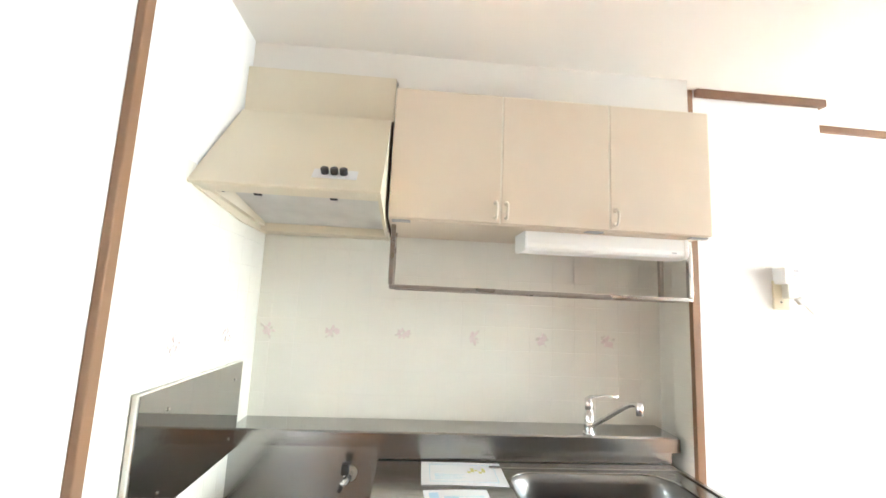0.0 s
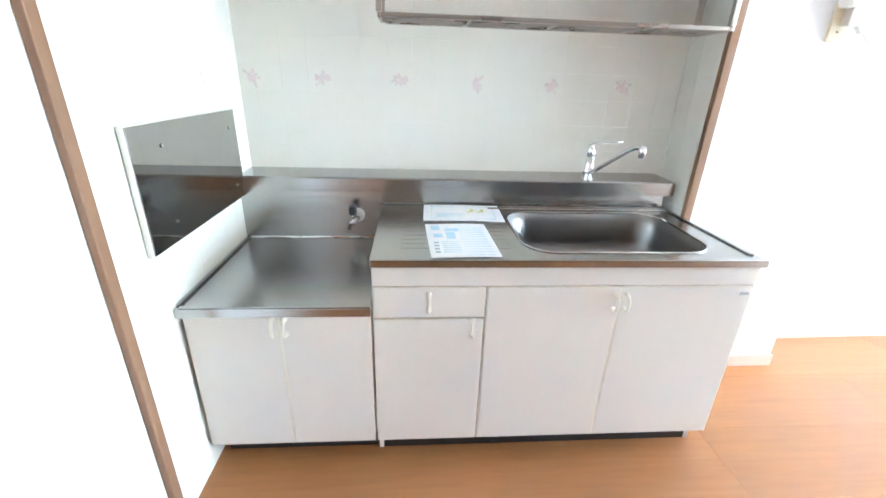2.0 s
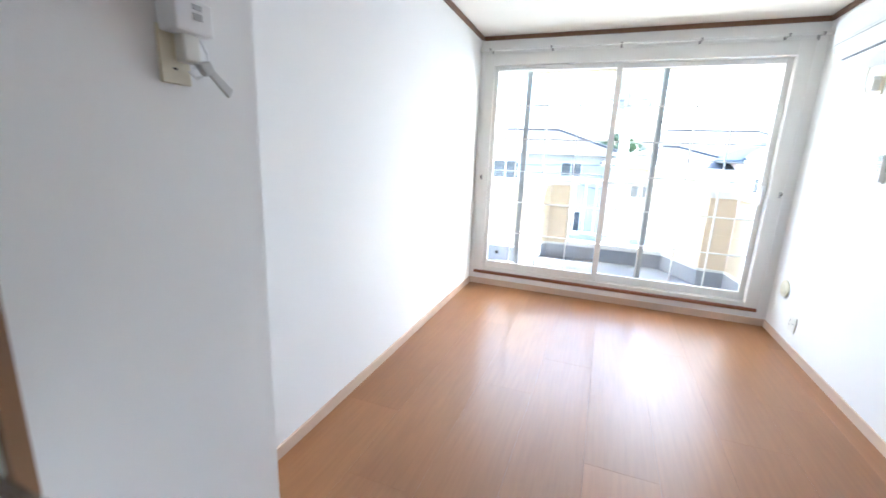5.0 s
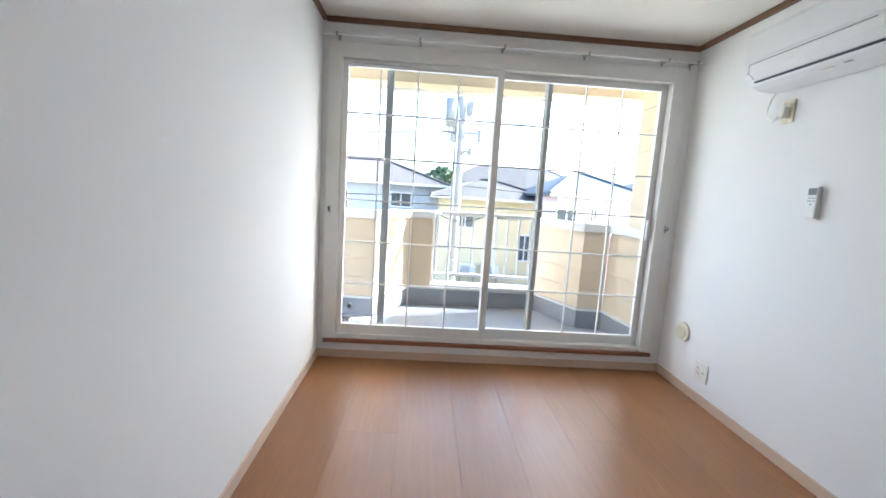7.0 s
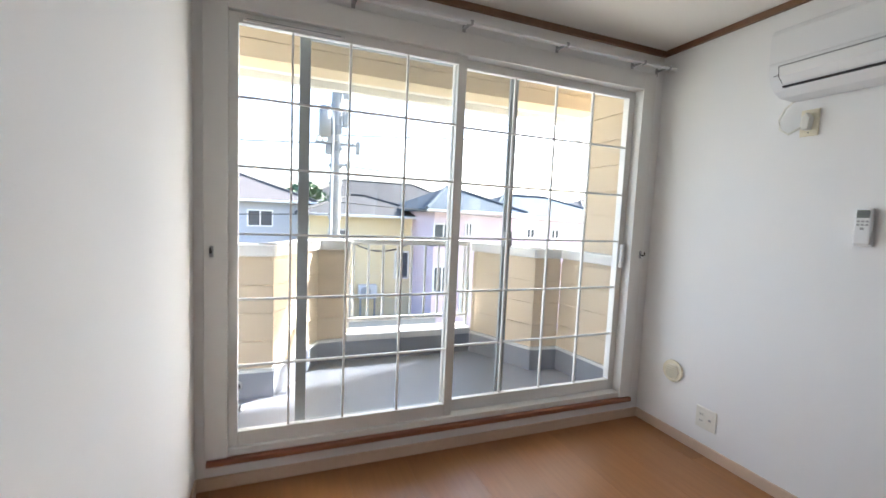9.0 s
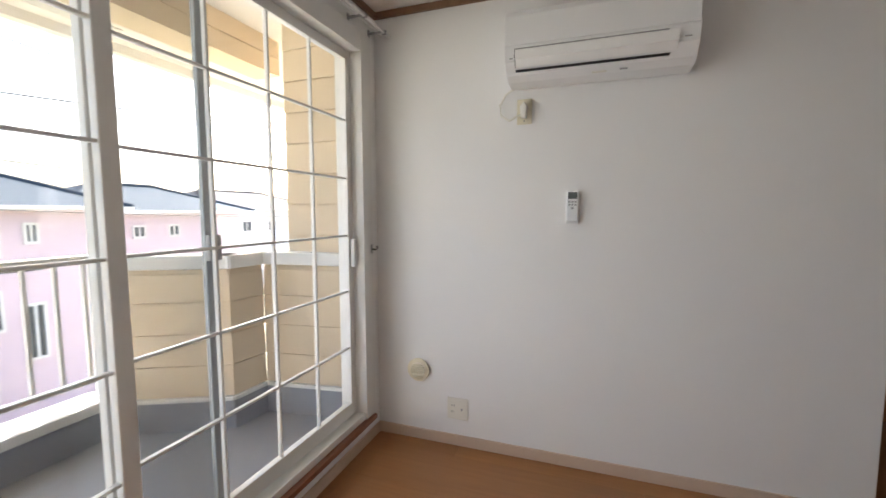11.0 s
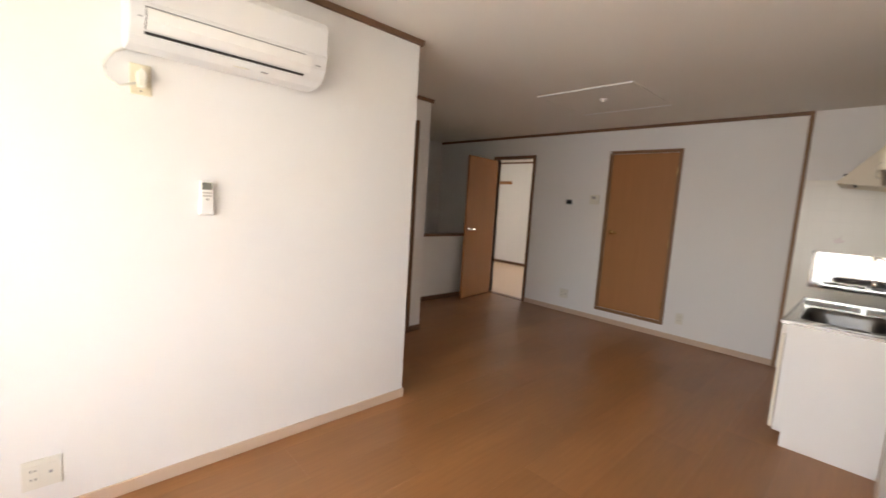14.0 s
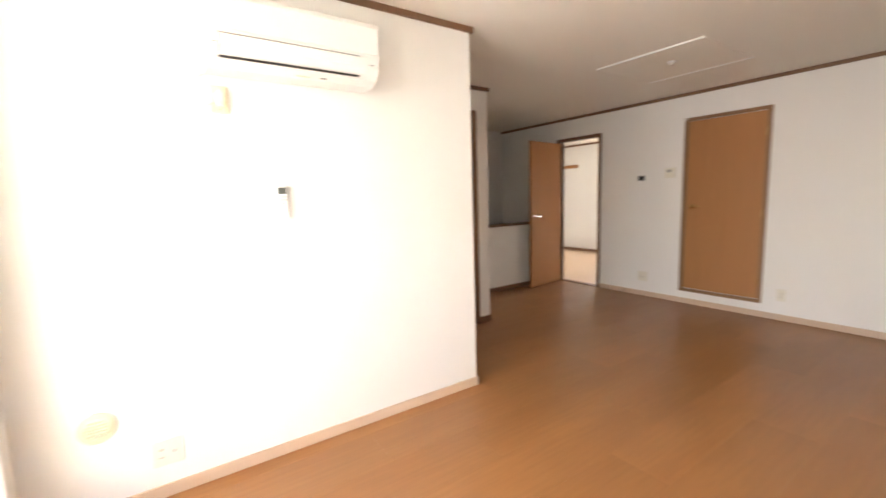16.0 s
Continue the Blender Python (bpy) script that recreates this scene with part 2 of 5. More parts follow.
def tube(points, r, sides=10, bm=None):
    """A bent round bar through the points."""
    bm = bm or bmesh.new()
    pts = [Vector(p) for p in points]
    rings = []
    for i, p in enumerate(pts):
        d = (pts[min(i + 1, len(pts) - 1)] - pts[max(i - 1, 0)]).normalized()
        side = d.cross(Vector((0, 0, 1)) if abs(d.z) < 0.9 else Vector((1, 0, 0))).normalized()
        up = side.cross(d)
        rings.append([bm.verts.new(p + r * (math.cos(a) * side + math.sin(a) * up)) for a in (2 * math.pi * k / sides for k in range(sides))])
    for a, b in zip(rings, rings[1:]):
        for k in range(sides):
            bm.faces.new((a[k], a[(k + 1) % sides], b[(k + 1) % sides], b[k]))
    bm.faces.new(rings[0])
    bm.faces.new(rings[-1])
    bmesh.ops.recalc_face_normals(bm, faces=list(bm.faces))
    return bm


def mesh_of(bm, name, material, smooth=False):
    me = bpy.data.meshes.new(name)
    bm.to_mesh(me)
    bm.free()
    me.materials.append(material)
    if smooth:
        for f in me.polygons:
            f.use_smooth = True
    return me


def part(name, bm, material, parent, label="", smooth=False):
    ob = new(name, mesh_of(bm, name, material, smooth))
    ob.parent = parent
    if label:
        tagged(ob, label)
    return ob


def thing(name, at, label, category, group="", kind=""):
    ob = new(name)
    ob.location = at
    return tagged(ob, label, category, group, kind)


def single(name, bm, material, label, category, group="", kind="", smooth=False):
    return tagged(new(name, mesh_of(bm, name, material, smooth)), label, category, group, kind)


def structure(name, bm, material, label, category="wall"):
    return single(name, bm, material, label, category, kind="structure")


def inside(parent, bm):
    """Shift world-placed geometry into the thing's own space."""
    bmesh.ops.translate(bm, vec=-parent.location, verts=list(bm.verts))
    return bm


def wpart(name, bm, material, parent, label="", smooth=False):
    return part(name, inside(parent, bm), material, parent, label, smooth)


# ---- plan ----
H = 2.368
XL = 0.05                                  # left wall with the doors
XW, YN, YA = 5.555, 0.228, -2.365          # window wall, wall beyond the kitchen, air-conditioner wall
YC = 0.165                                 # the same wall at its kitchen end
YK, XK = 0.185, 1.868                      # kitchen back wall, right side of the kitchen recess
YI, XI = -0.055, 2.487                     # short wall with the alarm, and its corner
YS = -5.55                                 # far wall of the stairwell
WY0, WY1, WZ0, WZ1 = -2.245, 0.14, 0.15, 2.17   # window opening
DY0, DY1, DZ = -4.33, -3.665, 2.045          # doorway to the next room
CY0, CY1, CZ0, CZ1 = -2.562, -1.757, 0.142, 2.092
YP = -0.752                                  # brown post where the kitchen tiles end

# ---- structure ----
floor_ob = structure("floor", box(-0.15, YS, -0.12, XW + 0.1, 0.4, -0.006), JOINT, "orange-brown wooden floor in long glossy boards", "floor")
structure("ceiling", box(-0.2, YS - 0.1, H, XW + 0.1, 0.4, H + 0.12), CEIL, "plain off-white papered ceiling", "ceiling")
wall_left = structure("wall_west", boxes((-0.05, DY1, 0, XL, YK + 0.13, H), (-0.05, YS, 0, XL, DY0, H), (-0.05, DY0, DZ, XL, DY1, H)), WALL, "white papered wall with two brown doors")
wall_k = structure("wall_kitchen", box(XL, YK, 0, XK, YK + 0.13, H), WALL, "kitchen back wall under cream tiles")
wall_i = structure("wall_alarm", box(XK, YI, 0, XI, YN + 0.13, H), WALL, "short white wall beside the kitchen recess")
structure("wall_north", prism([(XI, YC), (XW, YN), (XW, YN + 0.13), (XI, YN + 0.13)], "z", 0, H), WALL, "bright white papered wall")
structure("wall_window", boxes((XW, YA - 0.1, 0, XW + 0.15, WY0, H), (XW, WY1, 0, XW + 0.15, YN + 0.13, H), (XW, WY0, 0, XW + 0.15, WY1, WZ0), (XW, WY0, WZ1, XW + 0.15, WY1, H)), WALL, "white wall round the balcony window")
structure("wall_south", box(3.275, -3.42, 0, XW, YA, H), WALL, "white papered wall that holds the air conditioner")
structure("wall_closet", boxes((2.20, -3.75, 0, 2.38, -3.45, H), (2.38, -3.75, 2.1, 3.275, -3.45, H), (3.275, -3.75, 0, XW, -3.42, H)), WALL, "white wall corner behind the main room")
structure("wall_stair", box(-0.12, YS - 0.12, 0, XW, YS, H), WALL, "white wall of the dim stairwell")
structure("wall_stair_end", box(4.5, YS, 0, 4.62, -3.75, H), WALL, "plain white wall closing the stairwell")
half = structure("wall_half", box(XL, -4.49, 0, 4.5, -4.38, 0.885), WALL, "white half-height wall beside the stairs")
structure("trim_half_cap", box(XL, -4.505, 0.885, 4.5, -4.365, 0.915, 0.006), DARKW, "dark brown wooden cap on the half wall", "trim")
# next room
BX, BY = -2.85, -6.72
structure("floor_bedroom", box(BX - 0.1, BY - 0.1, -0.10, -0.05, -2.82, 0.0), FLOORB2, "pale wooden floor of the next room", "floor")
structure("ceiling_bedroom", box(BX - 0.1, BY - 0.1, H, -0.2, -2.82, H + 0.1), CEIL, "white ceiling of the next room", "ceiling")
structure("wall_bedroom_west", boxes((BX - 0.1, BY - 0.1, 0, BX, -5.35, H), (BX - 0.1, -4.55, 0, BX, -2.82, H), (BX - 0.1, -5.35, 0, BX, -4.55, 1.0), (BX - 0.1, -5.35, 1.8, BX, -4.55, H)), WALL, "white wall with a small window in the next room")
structure("wall_bedroom_south", box(BX, BY - 0.1, 0, 0.05, BY, H), WALL, "white wall of the next room")
structure("wall_bedroom_east", box(-0.05, BY, 0, 0.05, YS - 0.12, H), WALL, "white wall of the next room")
structure("wall_bedroom_north", box(BX, -2.92, 0, -0.05, -2.82, H), WALL, "white wall of the next room")
structure("baseboard_bedroom", boxes((BX, BY, 0, BX + 0.012, -2.92, 0.06), (BX + 0.012, BY, 0, -0.05, BY + 0.012, 0.06)), DARKW, "brown baseboard of the next room", "baseboard")
structure("trim_bedroom", boxes((BX, BY, H - 0.035, BX + 0.02, -2.92, H), (BX + 0.02, BY, H - 0.035, -0.05, BY + 0.02, H)), DARKW, "brown ceiling trim of the next room", "trim")
structure("trim_bedroom_rail", boxes((BX, BY + 0.02, 1.86, BX + 0.02, BY + 0.5, 1.93)), DOORW, "brown wooden wall rail in the next room", "trim")

# trims and baseboards
TR = 0.034
def crown(name, *specs):
    structure(name, boxes(*specs, bevel=0.003), DARKW, "dark brown wooden ceiling trim", "trim")
crown("trim_west", (XL, YS, H - TR, XL + 0.022, YP - 0.013, H))
crown("trim_alarm", (XK + 0.03, YI - 0.022, H - TR, XI + 0.022, YI, H), (XI, YI, H - TR, XI + 0.022, YC, H))
structure("trim_north", prism([(XI + 0.022, YC - 0.020), (XW - 0.022, YN - 0.022), (XW - 0.022, YN + 0.002), (XI + 0.022, YC + 0.002)], "z", H - TR, H, 0.003), DARKW, "dark brown wooden ceiling trim", "trim")
crown("trim_window", (XW - 0.022, YA, H - TR, XW, YN - 0.022, H))
crown("trim_south", (3.253, YA, H - TR, XW - 0.022, YA + 0.022, H), (3.253, -3.42, H - TR, 3.275, YA, H))
crown("trim_closet", (2.178, -3.45, H - TR, 3.275, -3.428, H), (2.178, -3.75, H - TR, 2.20, -3.45, H))
def skirting(name, material, words, *specs):
    structure(name, boxes(*specs, bevel=0.002), material, words, "baseboard")
BW = "pale beige wooden baseboard"
skirting("baseboard_west", BASE, BW, (XL, DY1 + 0.045, 0, XL + 0.010, YP - 0.013, 0.06))
skirting("baseboard_alarm", BASE, BW, (XK + 0.03, YI - 0.010, 0, XI + 0.010, YI, 0.06), (XI, YI, 0, XI + 0.010, YC - 0.01, 0.06))
structure("baseboard_north", prism([(XI, YC - 0.010), (XW - 0.01, YN - 0.010), (XW - 0.01, YN + 0.002), (XI, YC + 0.002)], "z", 0, 0.06, 0.002), BASE, BW, "baseboard")
skirting("baseboard_window", BASE, BW, (XW - 0.010, YA + 0.01, 0, XW, YN, 0.06))
skirting("baseboard_south", BASE, BW, (3.265, YA, 0, XW, YA + 0.010, 0.06), (3.265, -3.42, 0, 3.275, YA, 0.06))
skirting("baseboard_closet", DARKW, "dark brown wooden baseboard", (2.19, -3.45, 0, 2.36, -3.44, 0.06), (2.19, -3.75, 0, 2.20, -3.45, 0.06), (XL, -4.38, 0, 4.5, -4.37, 0.06))
structure("trim_kitchen_left", box(XL, YP - 0.013, 0, XL + 0.020, YP + 0.02, H, 0.003), POSTW, "brown wooden post beside the kitchen tiles", "trim")
structure("trim_kitchen_right", box(XK - 0.012, YI - 0.004, 0, XK + 0.022, YI + 0.02, H, 0.003), POSTW, "brown wooden post at the kitchen recess edge", "trim")

# ---- window ----
win = thing("window_1", (XW, -1.05, 0.15), "large white sliding balcony window with a lattice of bars", "window", kind="structure")
wpart("window_frame", boxes((XW - 0.012, WY0 - 0.05, WZ0 - 0.005, XW + 0.15, WY0 + 0.045, WZ1 + 0.05), (XW - 0.012, WY1 - 0.045, WZ0 - 0.005, XW + 0.15, WY1 + 0.05, WZ1 + 0.05), (XW - 0.012, WY0 + 0.045, WZ1 - 0.055, XW + 0.15, WY1 - 0.045, WZ1 + 0.05), (XW - 0.002, WY0 + 0.045, WZ0 - 0.005, XW + 0.15, WY1 - 0.045, WZ0 + 0.03), bevel=0.003), ALU, win)
wpart("window_sill", box(XW - 0.03, WY0 - 0.04, 0.118, XW + 0.02, WY1 + 0.04, 0.145, 0.004), SILLW, win, "reddish brown wooden sill strip")


def sash(name, x, y0, y1, cols, label):
    z0, z1 = WZ0 + 0.03, WZ1 - 0.055
    s = wpart(name, boxes((x - 0.016, y0, z0, x + 0.016, y0 + 0.048, z1), (x - 0.016, y1 - 0.048, z0, x + 0.016, y1, z1), (x - 0.016, y0 + 0.048, z0, x + 0.016, y1 - 0.048, z0 + 0.07), (x - 0.016, y0 + 0.048, z1 - 0.045, x + 0.016, y1 - 0.048, z1), bevel=0.003), ALU, win, label)
    base = win.location
    pane = part("pane", box(x - 0.003, y0 + 0.04, z0 + 0.06, x + 0.003, y1 - 0.04, z1 - 0.04), GLASS, s)
    pane.data.transform(Matrix.Translation(-base))
    pane.visible_shadow = False
    for y in cols:
        b = part("muntin", box(x - 0.009, y - 0.005, z0 + 0.06, x + 0.009, y + 0.005, z1 - 0.04, 0.002), ALU, s)
        b.data.transform(Matrix.Translation(-base))
    for z in (0.557, 0.867, 1.166, 1.466, 1.765):
        b = part("muntin", box(x - 0.0085, y0 + 0.04, z - 0.005, x + 0.0085, y1 - 0.04, z + 0.005, 0.002), ALU, s)
        b.data.transform(Matrix.Translation(-base))
    return s


sash("sliding_sash", XW + 0.030, -1.015, 0.105, (-0.162, -0.42, -0.70), "white inner sliding sash")
s2 = sash("sliding_sash", XW + 0.072, -2.205, -0.965, (-1.34, -1.62, -1.885), "white outer sliding sash")
hnd = part("pull_handle", box(XW + 0.028, -2.185, 1.0, XW + 0.052, -2.165, 1.15, 0.004), WHITEP, s2, "white plastic pull handle")
hnd.data.transform(Matrix.Translation(-win.location))

hv = part("head_vent", box(XW + 0.003, -0.385, 2.078, XW + 0.0138, 0.04, 2.099, 0.004), ALU, win, "slim white ventilator bar")
hv.data.transform(Matrix.Translation(-win.location))
hs = part("vent_slot", box(XW + 0.0018, -0.37, 2.0865, XW + 0.0034, 0.025, 2.0895), GREYP, hv)
hs.data.transform(Matrix.Translation(-win.location))

scr = thing("insect_screen", (XW + 0.118, -0.8, 0.17), "grey framed insect screen slid half across the window", "insect screen")
wpart("screen_frame", boxes((XW + 0.108, -0.245, 0.18, XW + 0.128, -0.195, 2.12), (XW + 0.108, -1.385, 0.18, XW + 0.128, -1.335, 2.12), (XW + 0.108, -1.335, 0.18, XW + 0.128, -0.245, 0.22), (XW + 0.108, -1.335, 2.09, XW + 0.128, -0.245, 2.12), bevel=0.002), SCREENF, scr)
net = wpart("screen_mesh", box(XW + 0.116, -1.335, 0.22, XW + 0.118, -0.245, 2.09), MESH, scr)
net.visible_shadow = False
wpart("latch", boxes((XW + 0.088, -1.385, 1.12, XW + 0.108, -1.335, 1.21), (XW + 0.080, -1.372, 1.15, XW + 0.09, -1.348, 1.18), bevel=0.003), GREYP, scr)
for y in (0.158, -2.275):
    h = thing("curtain_hook", (XW - 0.012, y, 1.09), "small dark metal curtain tieback hook on the window frame", "hook", "curtain hooks")
    wpart("hook_base", box(XW - 0.018, y - 0.008, 1.065, XW - 0.0115, y + 0.008, 1.115, 0.003), GREYP, h)
    wpart("hook_arm", tube([(XW - 0.015, y, 1.09), (XW - 0.04, y, 1.085), (XW - 0.05, y, 1.095), (XW - 0.045, y, 1.108)], 0.004), BLACK, h)

rail = thing("curtain_rail", (XW - 0.05, -1.08, 2.235), "double white curtain rail on brackets above the window", "curtain rail")
for dx, z in ((0.055, 2.245), (0.095, 2.232)):
    wpart("track", box(XW - dx - 0.007, -2.34, z - 0.006, XW - dx + 0.007, 0.20, z + 0.006, 0.003), WHITEP, rail)
    for y in (-2.34, 0.20):
        wpart("end_cap", box(XW - dx - 0.009, y - 0.012, z - 0.009, XW - dx + 0.009, y + 0.012, z + 0.009, 0.003), ALU, rail)
for y in (0.12, -0.42, -0.98, -1.55, -2.1, -2.3):
    wpart("bracket", boxes((XW - 0.105, y - 0.009, 2.236, XW, y + 0.009, 2.242), (XW - 0.004, y - 0.009, 2.21, XW, y + 0.009, 2.26), (XW - 0.105, y - 0.006, 2.222, XW - 0.085, y + 0.006, 2.244), bevel=0.001), GREYP, rail)

# ---- doors ----
d1 = thing("door_1", (0.0, -2.16, CZ0), "closed orange-brown wooden door in a brown frame", "door", kind="structure")
fr = 0.036
wpart("door_frame", boxes((XL - 0.002, CY0, CZ0, XL + 0.018, CY0 + fr, CZ1), (XL - 0.002, CY1 - fr, CZ0, XL + 0.018, CY1, CZ1), (XL - 0.002, CY0 + fr, CZ1 - fr, XL + 0.018, CY1 - fr, CZ1), (XL - 0.002, CY0 + fr, CZ0, XL + 0.018, CY1 - fr, CZ0 + fr), bevel=0.003), POSTW, d1)
wpart("door_leaf", box(XL - 0.002, CY0 + fr + 0.003, CZ0 + fr + 0.004, XL + 0.008, CY1 - fr - 0.003, CZ1 - fr - 0.003, 0.002), DOORW, d1)
kb = wpart("door_handle", rod((XL + 0.008, CY0 + 0.11, 1.12), (XL + 0.013, CY0 + 0.11, 1.12), 0.026, 20), BRASS, d1, "brass lever handle", True)
k2 = part("lever", tube([(XL + 0.012, CY0 + 0.11, 1.12), (XL + 0.045, CY0 + 0.11, 1.12), (XL + 0.052, CY0 + 0.12, 1.12), (XL + 0.052, CY0 + 0.20, 1.118)], 0.008), BRASS, kb, smooth=True)
k2.data.transform(Matrix.Translation(-d1.location))
for z in (0.35, 1.05, 1.85):
    wpart("hinge", rod((XL + 0.014, CY1 - fr, z - 0.04), (XL + 0.014, CY1 - fr, z + 0.04), 0.006, 8), BRASS, d1)
wpart("stopper", box(XL + 0.018, CY0 + 0.01, CZ1 - 0.03, XL + 0.03, CY0 + 0.03, CZ1 - 0.01, 0.002), WHITEP, d1)

d2 = thing("door_2", (0.0, -4.0, 0.0), "open orange-brown wooden door in a brown frame", "door", kind="structure")
wpart("door_frame", boxes((-0.06, DY1, 0, XL + 0.016, DY1 + 0.042, DZ + 0.042), (-0.06, DY0 - 0.042, 0, XL + 0.016, DY0, DZ + 0.042), (-0.06, DY0, DZ, XL + 0.016, DY1, DZ + 0.042), bevel=0.003), DARKW, d2)
wpart("threshold", box(-0.05, DY0, -0.006, XL, DY1, 0.006, 0.002), DARKW, d2)
leaf_m = pose(XL + 0.020, DY0 + 0.035, 0, 0, 0, 8)
lf = box(0, -0.016, 0.012, 0.745, 0.016, 2.02, 0.002)
bmesh.ops.transform(lf, matrix=leaf_m, verts=list(lf.verts))
leaf = wpart("door_leaf", lf, DOORW, d2)
for s in (-1, 1):
    kb = rod((0.675, s * 0.016, 1.0), (0.675, s * 0.022, 1.0), 0.026, 20)
    tube([(0.675, s * 0.02, 1.0), (0.675, s * 0.055, 1.0), (0.665, s * 0.062, 1.0), (0.585, s * 0.062, 0.998)], 0.008, bm=kb)
    bmesh.ops.transform(kb, matrix=leaf_m, verts=list(kb.verts))
    o = part("door_handle", kb, CHROME, leaf, "chrome lever handle", True)
    o.data.transform(Matrix.Translation(-d2.location))
d3 = thing("door_3", (2.82, -3.45, 0.0), "brown framed closet door behind the wall corner", "door", kind="structure")
wpart("door_frame", boxes((2.355, -3.46, 0, 2.395, -3.425, 2.135), (3.235, -3.46, 0, 3.273, -3.425, 2.135), (2.395, -3.46, 2.1, 3.235, -3.425, 2.135), bevel=0.003), DARKW, d3)
wpart("door_leaf", box(2.398, -3.49, 0.01, 3.232, -3.452, 2.097, 0.002), DOORW, d3)

# ---- balcony ----
BZ = 0.10
structure("balcony_floor", prism([(XW + 0.15, 0.75), (6.42, 0.75), (6.90, -0.3), (6.90, -1.75), (6.36, -2.4), (XW + 0.15, -2.4)], "z", -0.1, BZ), DECK, "grey waterproof balcony floor", "balcony")


def balcony_wall(name, p, q, top, label, z0=BZ, siding=True, curb=True):
    """A wall of lapped siding boards on a grey kerb, between two plan points, with its inner face on p-q."""
    p, q = Vector((*p, 0)), Vector((*q, 0))
    d = (q - p).normalized()
    n = Vector((-d.y, d.x, 0))
    m = Matrix.Translation(p) @ Matrix(((d.x, n.x, 0, 0), (d.y, n.y, 0, 0), (0, 0, 1, 0), (0, 0, 0, 1)))
    L = (q - p).length
    t = thing(name, (0, 0, 0), label, "balcony wall", "balcony walls", "structure")
    t.matrix_world = m
    part("core", box(0, 0.012, z0 - 0.15, L, 0.12, top - 0.004), SIDING, t)
    z = 0.285
    while z < top - 0.05:
        h = min(0.172, top - 0.03 - z)
        part("siding_board", prism([(0.0, z + 0.003), (0.012, z + 0.003), (0.012, z + h), (0.005, z + h)], "x", 0.0, L), SIDING, t)
        z += 0.175
    if curb:
        part("kerb", box(0, -0.006, z0 - 0.05, L, 0.012, 0.262), DECK, t, "grey painted kerb")
        part("drip_trim", box(0, -0.014, 0.262, L, 0.012, 0.285, 0.003), COPING, t, "white drip trim")
    return t


def cap(parent_label, p, q, top, w=0.16):
    p, q = Vector((*p, 0)), Vector((*q, 0))
    d = (q - p).normalized()
    n = Vector((-d.y, d.x, 0))
    m = Matrix.Translation(p) @ Matrix(((d.x, n.x, 0, 0), (d.y, n.y, 0, 0), (0, 0, 1, 0), (0, 0, 0, 1)))
    c = single("wall_cap", box(-0.02, -0.02, top, (q - p).length + 0.02, w - 0.02, top + 0.072, 0.006), COPING, parent_label, "wall cap", "balcony wall caps", "structure")
    c.matrix_world = m
    return c


PTS = [(6.29, 0.75), (6.27, -0.08), (6.77, -0.385), (6.79, -0.605), (6.77, -1.68), (6.75, -1.70), (6.23, -1.955), (6.21, -2.18), (XW + 0.15, -2.25)]
TOP = 0.99
for i, (a, b) in enumerate(zip(PTS, PTS[1:])):
    if i == 3:
        continue
    balcony_wall("balcony_wall", a, b, TOP, "tan lapped siding parapet with a grey kerb on the balcony")
    cap("white metal cap on the balcony parapet", a, b, TOP)
par = thing("low_parapet", (6.84, -1.14, BZ), "low grey parapet with a white sill under the balcony railing", "parapet", kind="structure")
wpart("parapet_wall", box(6.78, -1.68, -0.2, 6.90, -0.605, 0.262), DECK, par)
wpart("parapet_sill", box(6.76, -1.68, 0.262, 6.96, -0.605, 0.315, 0.006), COPING, par)
ral = thing("balcony_railing", (6.85, -1.14, 0.315), "white metal balcony railing with upright bars", "railing")
wpart("top_rail", box(6.825, -1.675, 1.028, 6.875, -0.61, 1.073, 0.006), COPING, ral)
wpart("bottom_rail", box(6.835, -1.675, 0.40, 6.865, -0.61, 0.43, 0.004), COPING, ral)
for i in range(9):
    y = -0.66 - 0.121 * i
    wpart("baluster", box(6.84, y - 0.009, 0.43, 6.86, y + 0.009, 1.03, 0.003), COPING, ral)
for y in (-0.62, -1.665):
    wpart("post", box(6.835, y - 0.012, 0.315, 6.865, y + 0.012, 1.03, 0.003), COPING, ral)
wire = thing("hanging_cable", (6.90, -1.1, 1.0), "thin dark cable sagging behind the white balcony railing", "cable")
wpart("cable", tube([(6.885, -0.64 - 0.5 * k / 12, 1.045 - 0.30 * (k / 12) * (1 - k / 12)) for k in range(13)], 0.006, 8), BLACK, wire)
wpart("cable_tail", tube([(6.885, -1.14 - 0.53 * k / 10, 1.045 - 0.10 * (k / 10) * (1 - k / 10)) for k in range(11)], 0.005, 8), BLACK, wire)
side = balcony_wall("outer_wall", (6.10, -2.275), (XW + 0.15, -2.275), 2.42, "tall tan lapped siding wall at the balcony end", z0=BZ, curb=True)
structure("eave", boxes((XW + 0.16, -9, 2.42, 7.50, 4.5, 2.5), (7.42, -9, 2.36, 7.50, 4.5, 2.42)), SOFFIT, "white boarded soffit of the roof eave", "eave")
structure("eave_beam", boxes((6.40, -2.6, 2.20, 6.60, 2.5, 2.305), (6.408, -2.6, 2.305, 6.60, 2.5, 2.312), (6.40, -2.6, 2.312, 6.60, 2.5, 2.42)), SIDING, "tan boarded beam under the eave", "beam")
structure("wall_facade", boxes((XW + 0.15, -4, -3, XW + 0.16, -2.5, 2.45), (XW + 0.15, 0.6, -3, XW + 0.16, 2.5, 2.45)), SIDING, "tan siding of the house front")

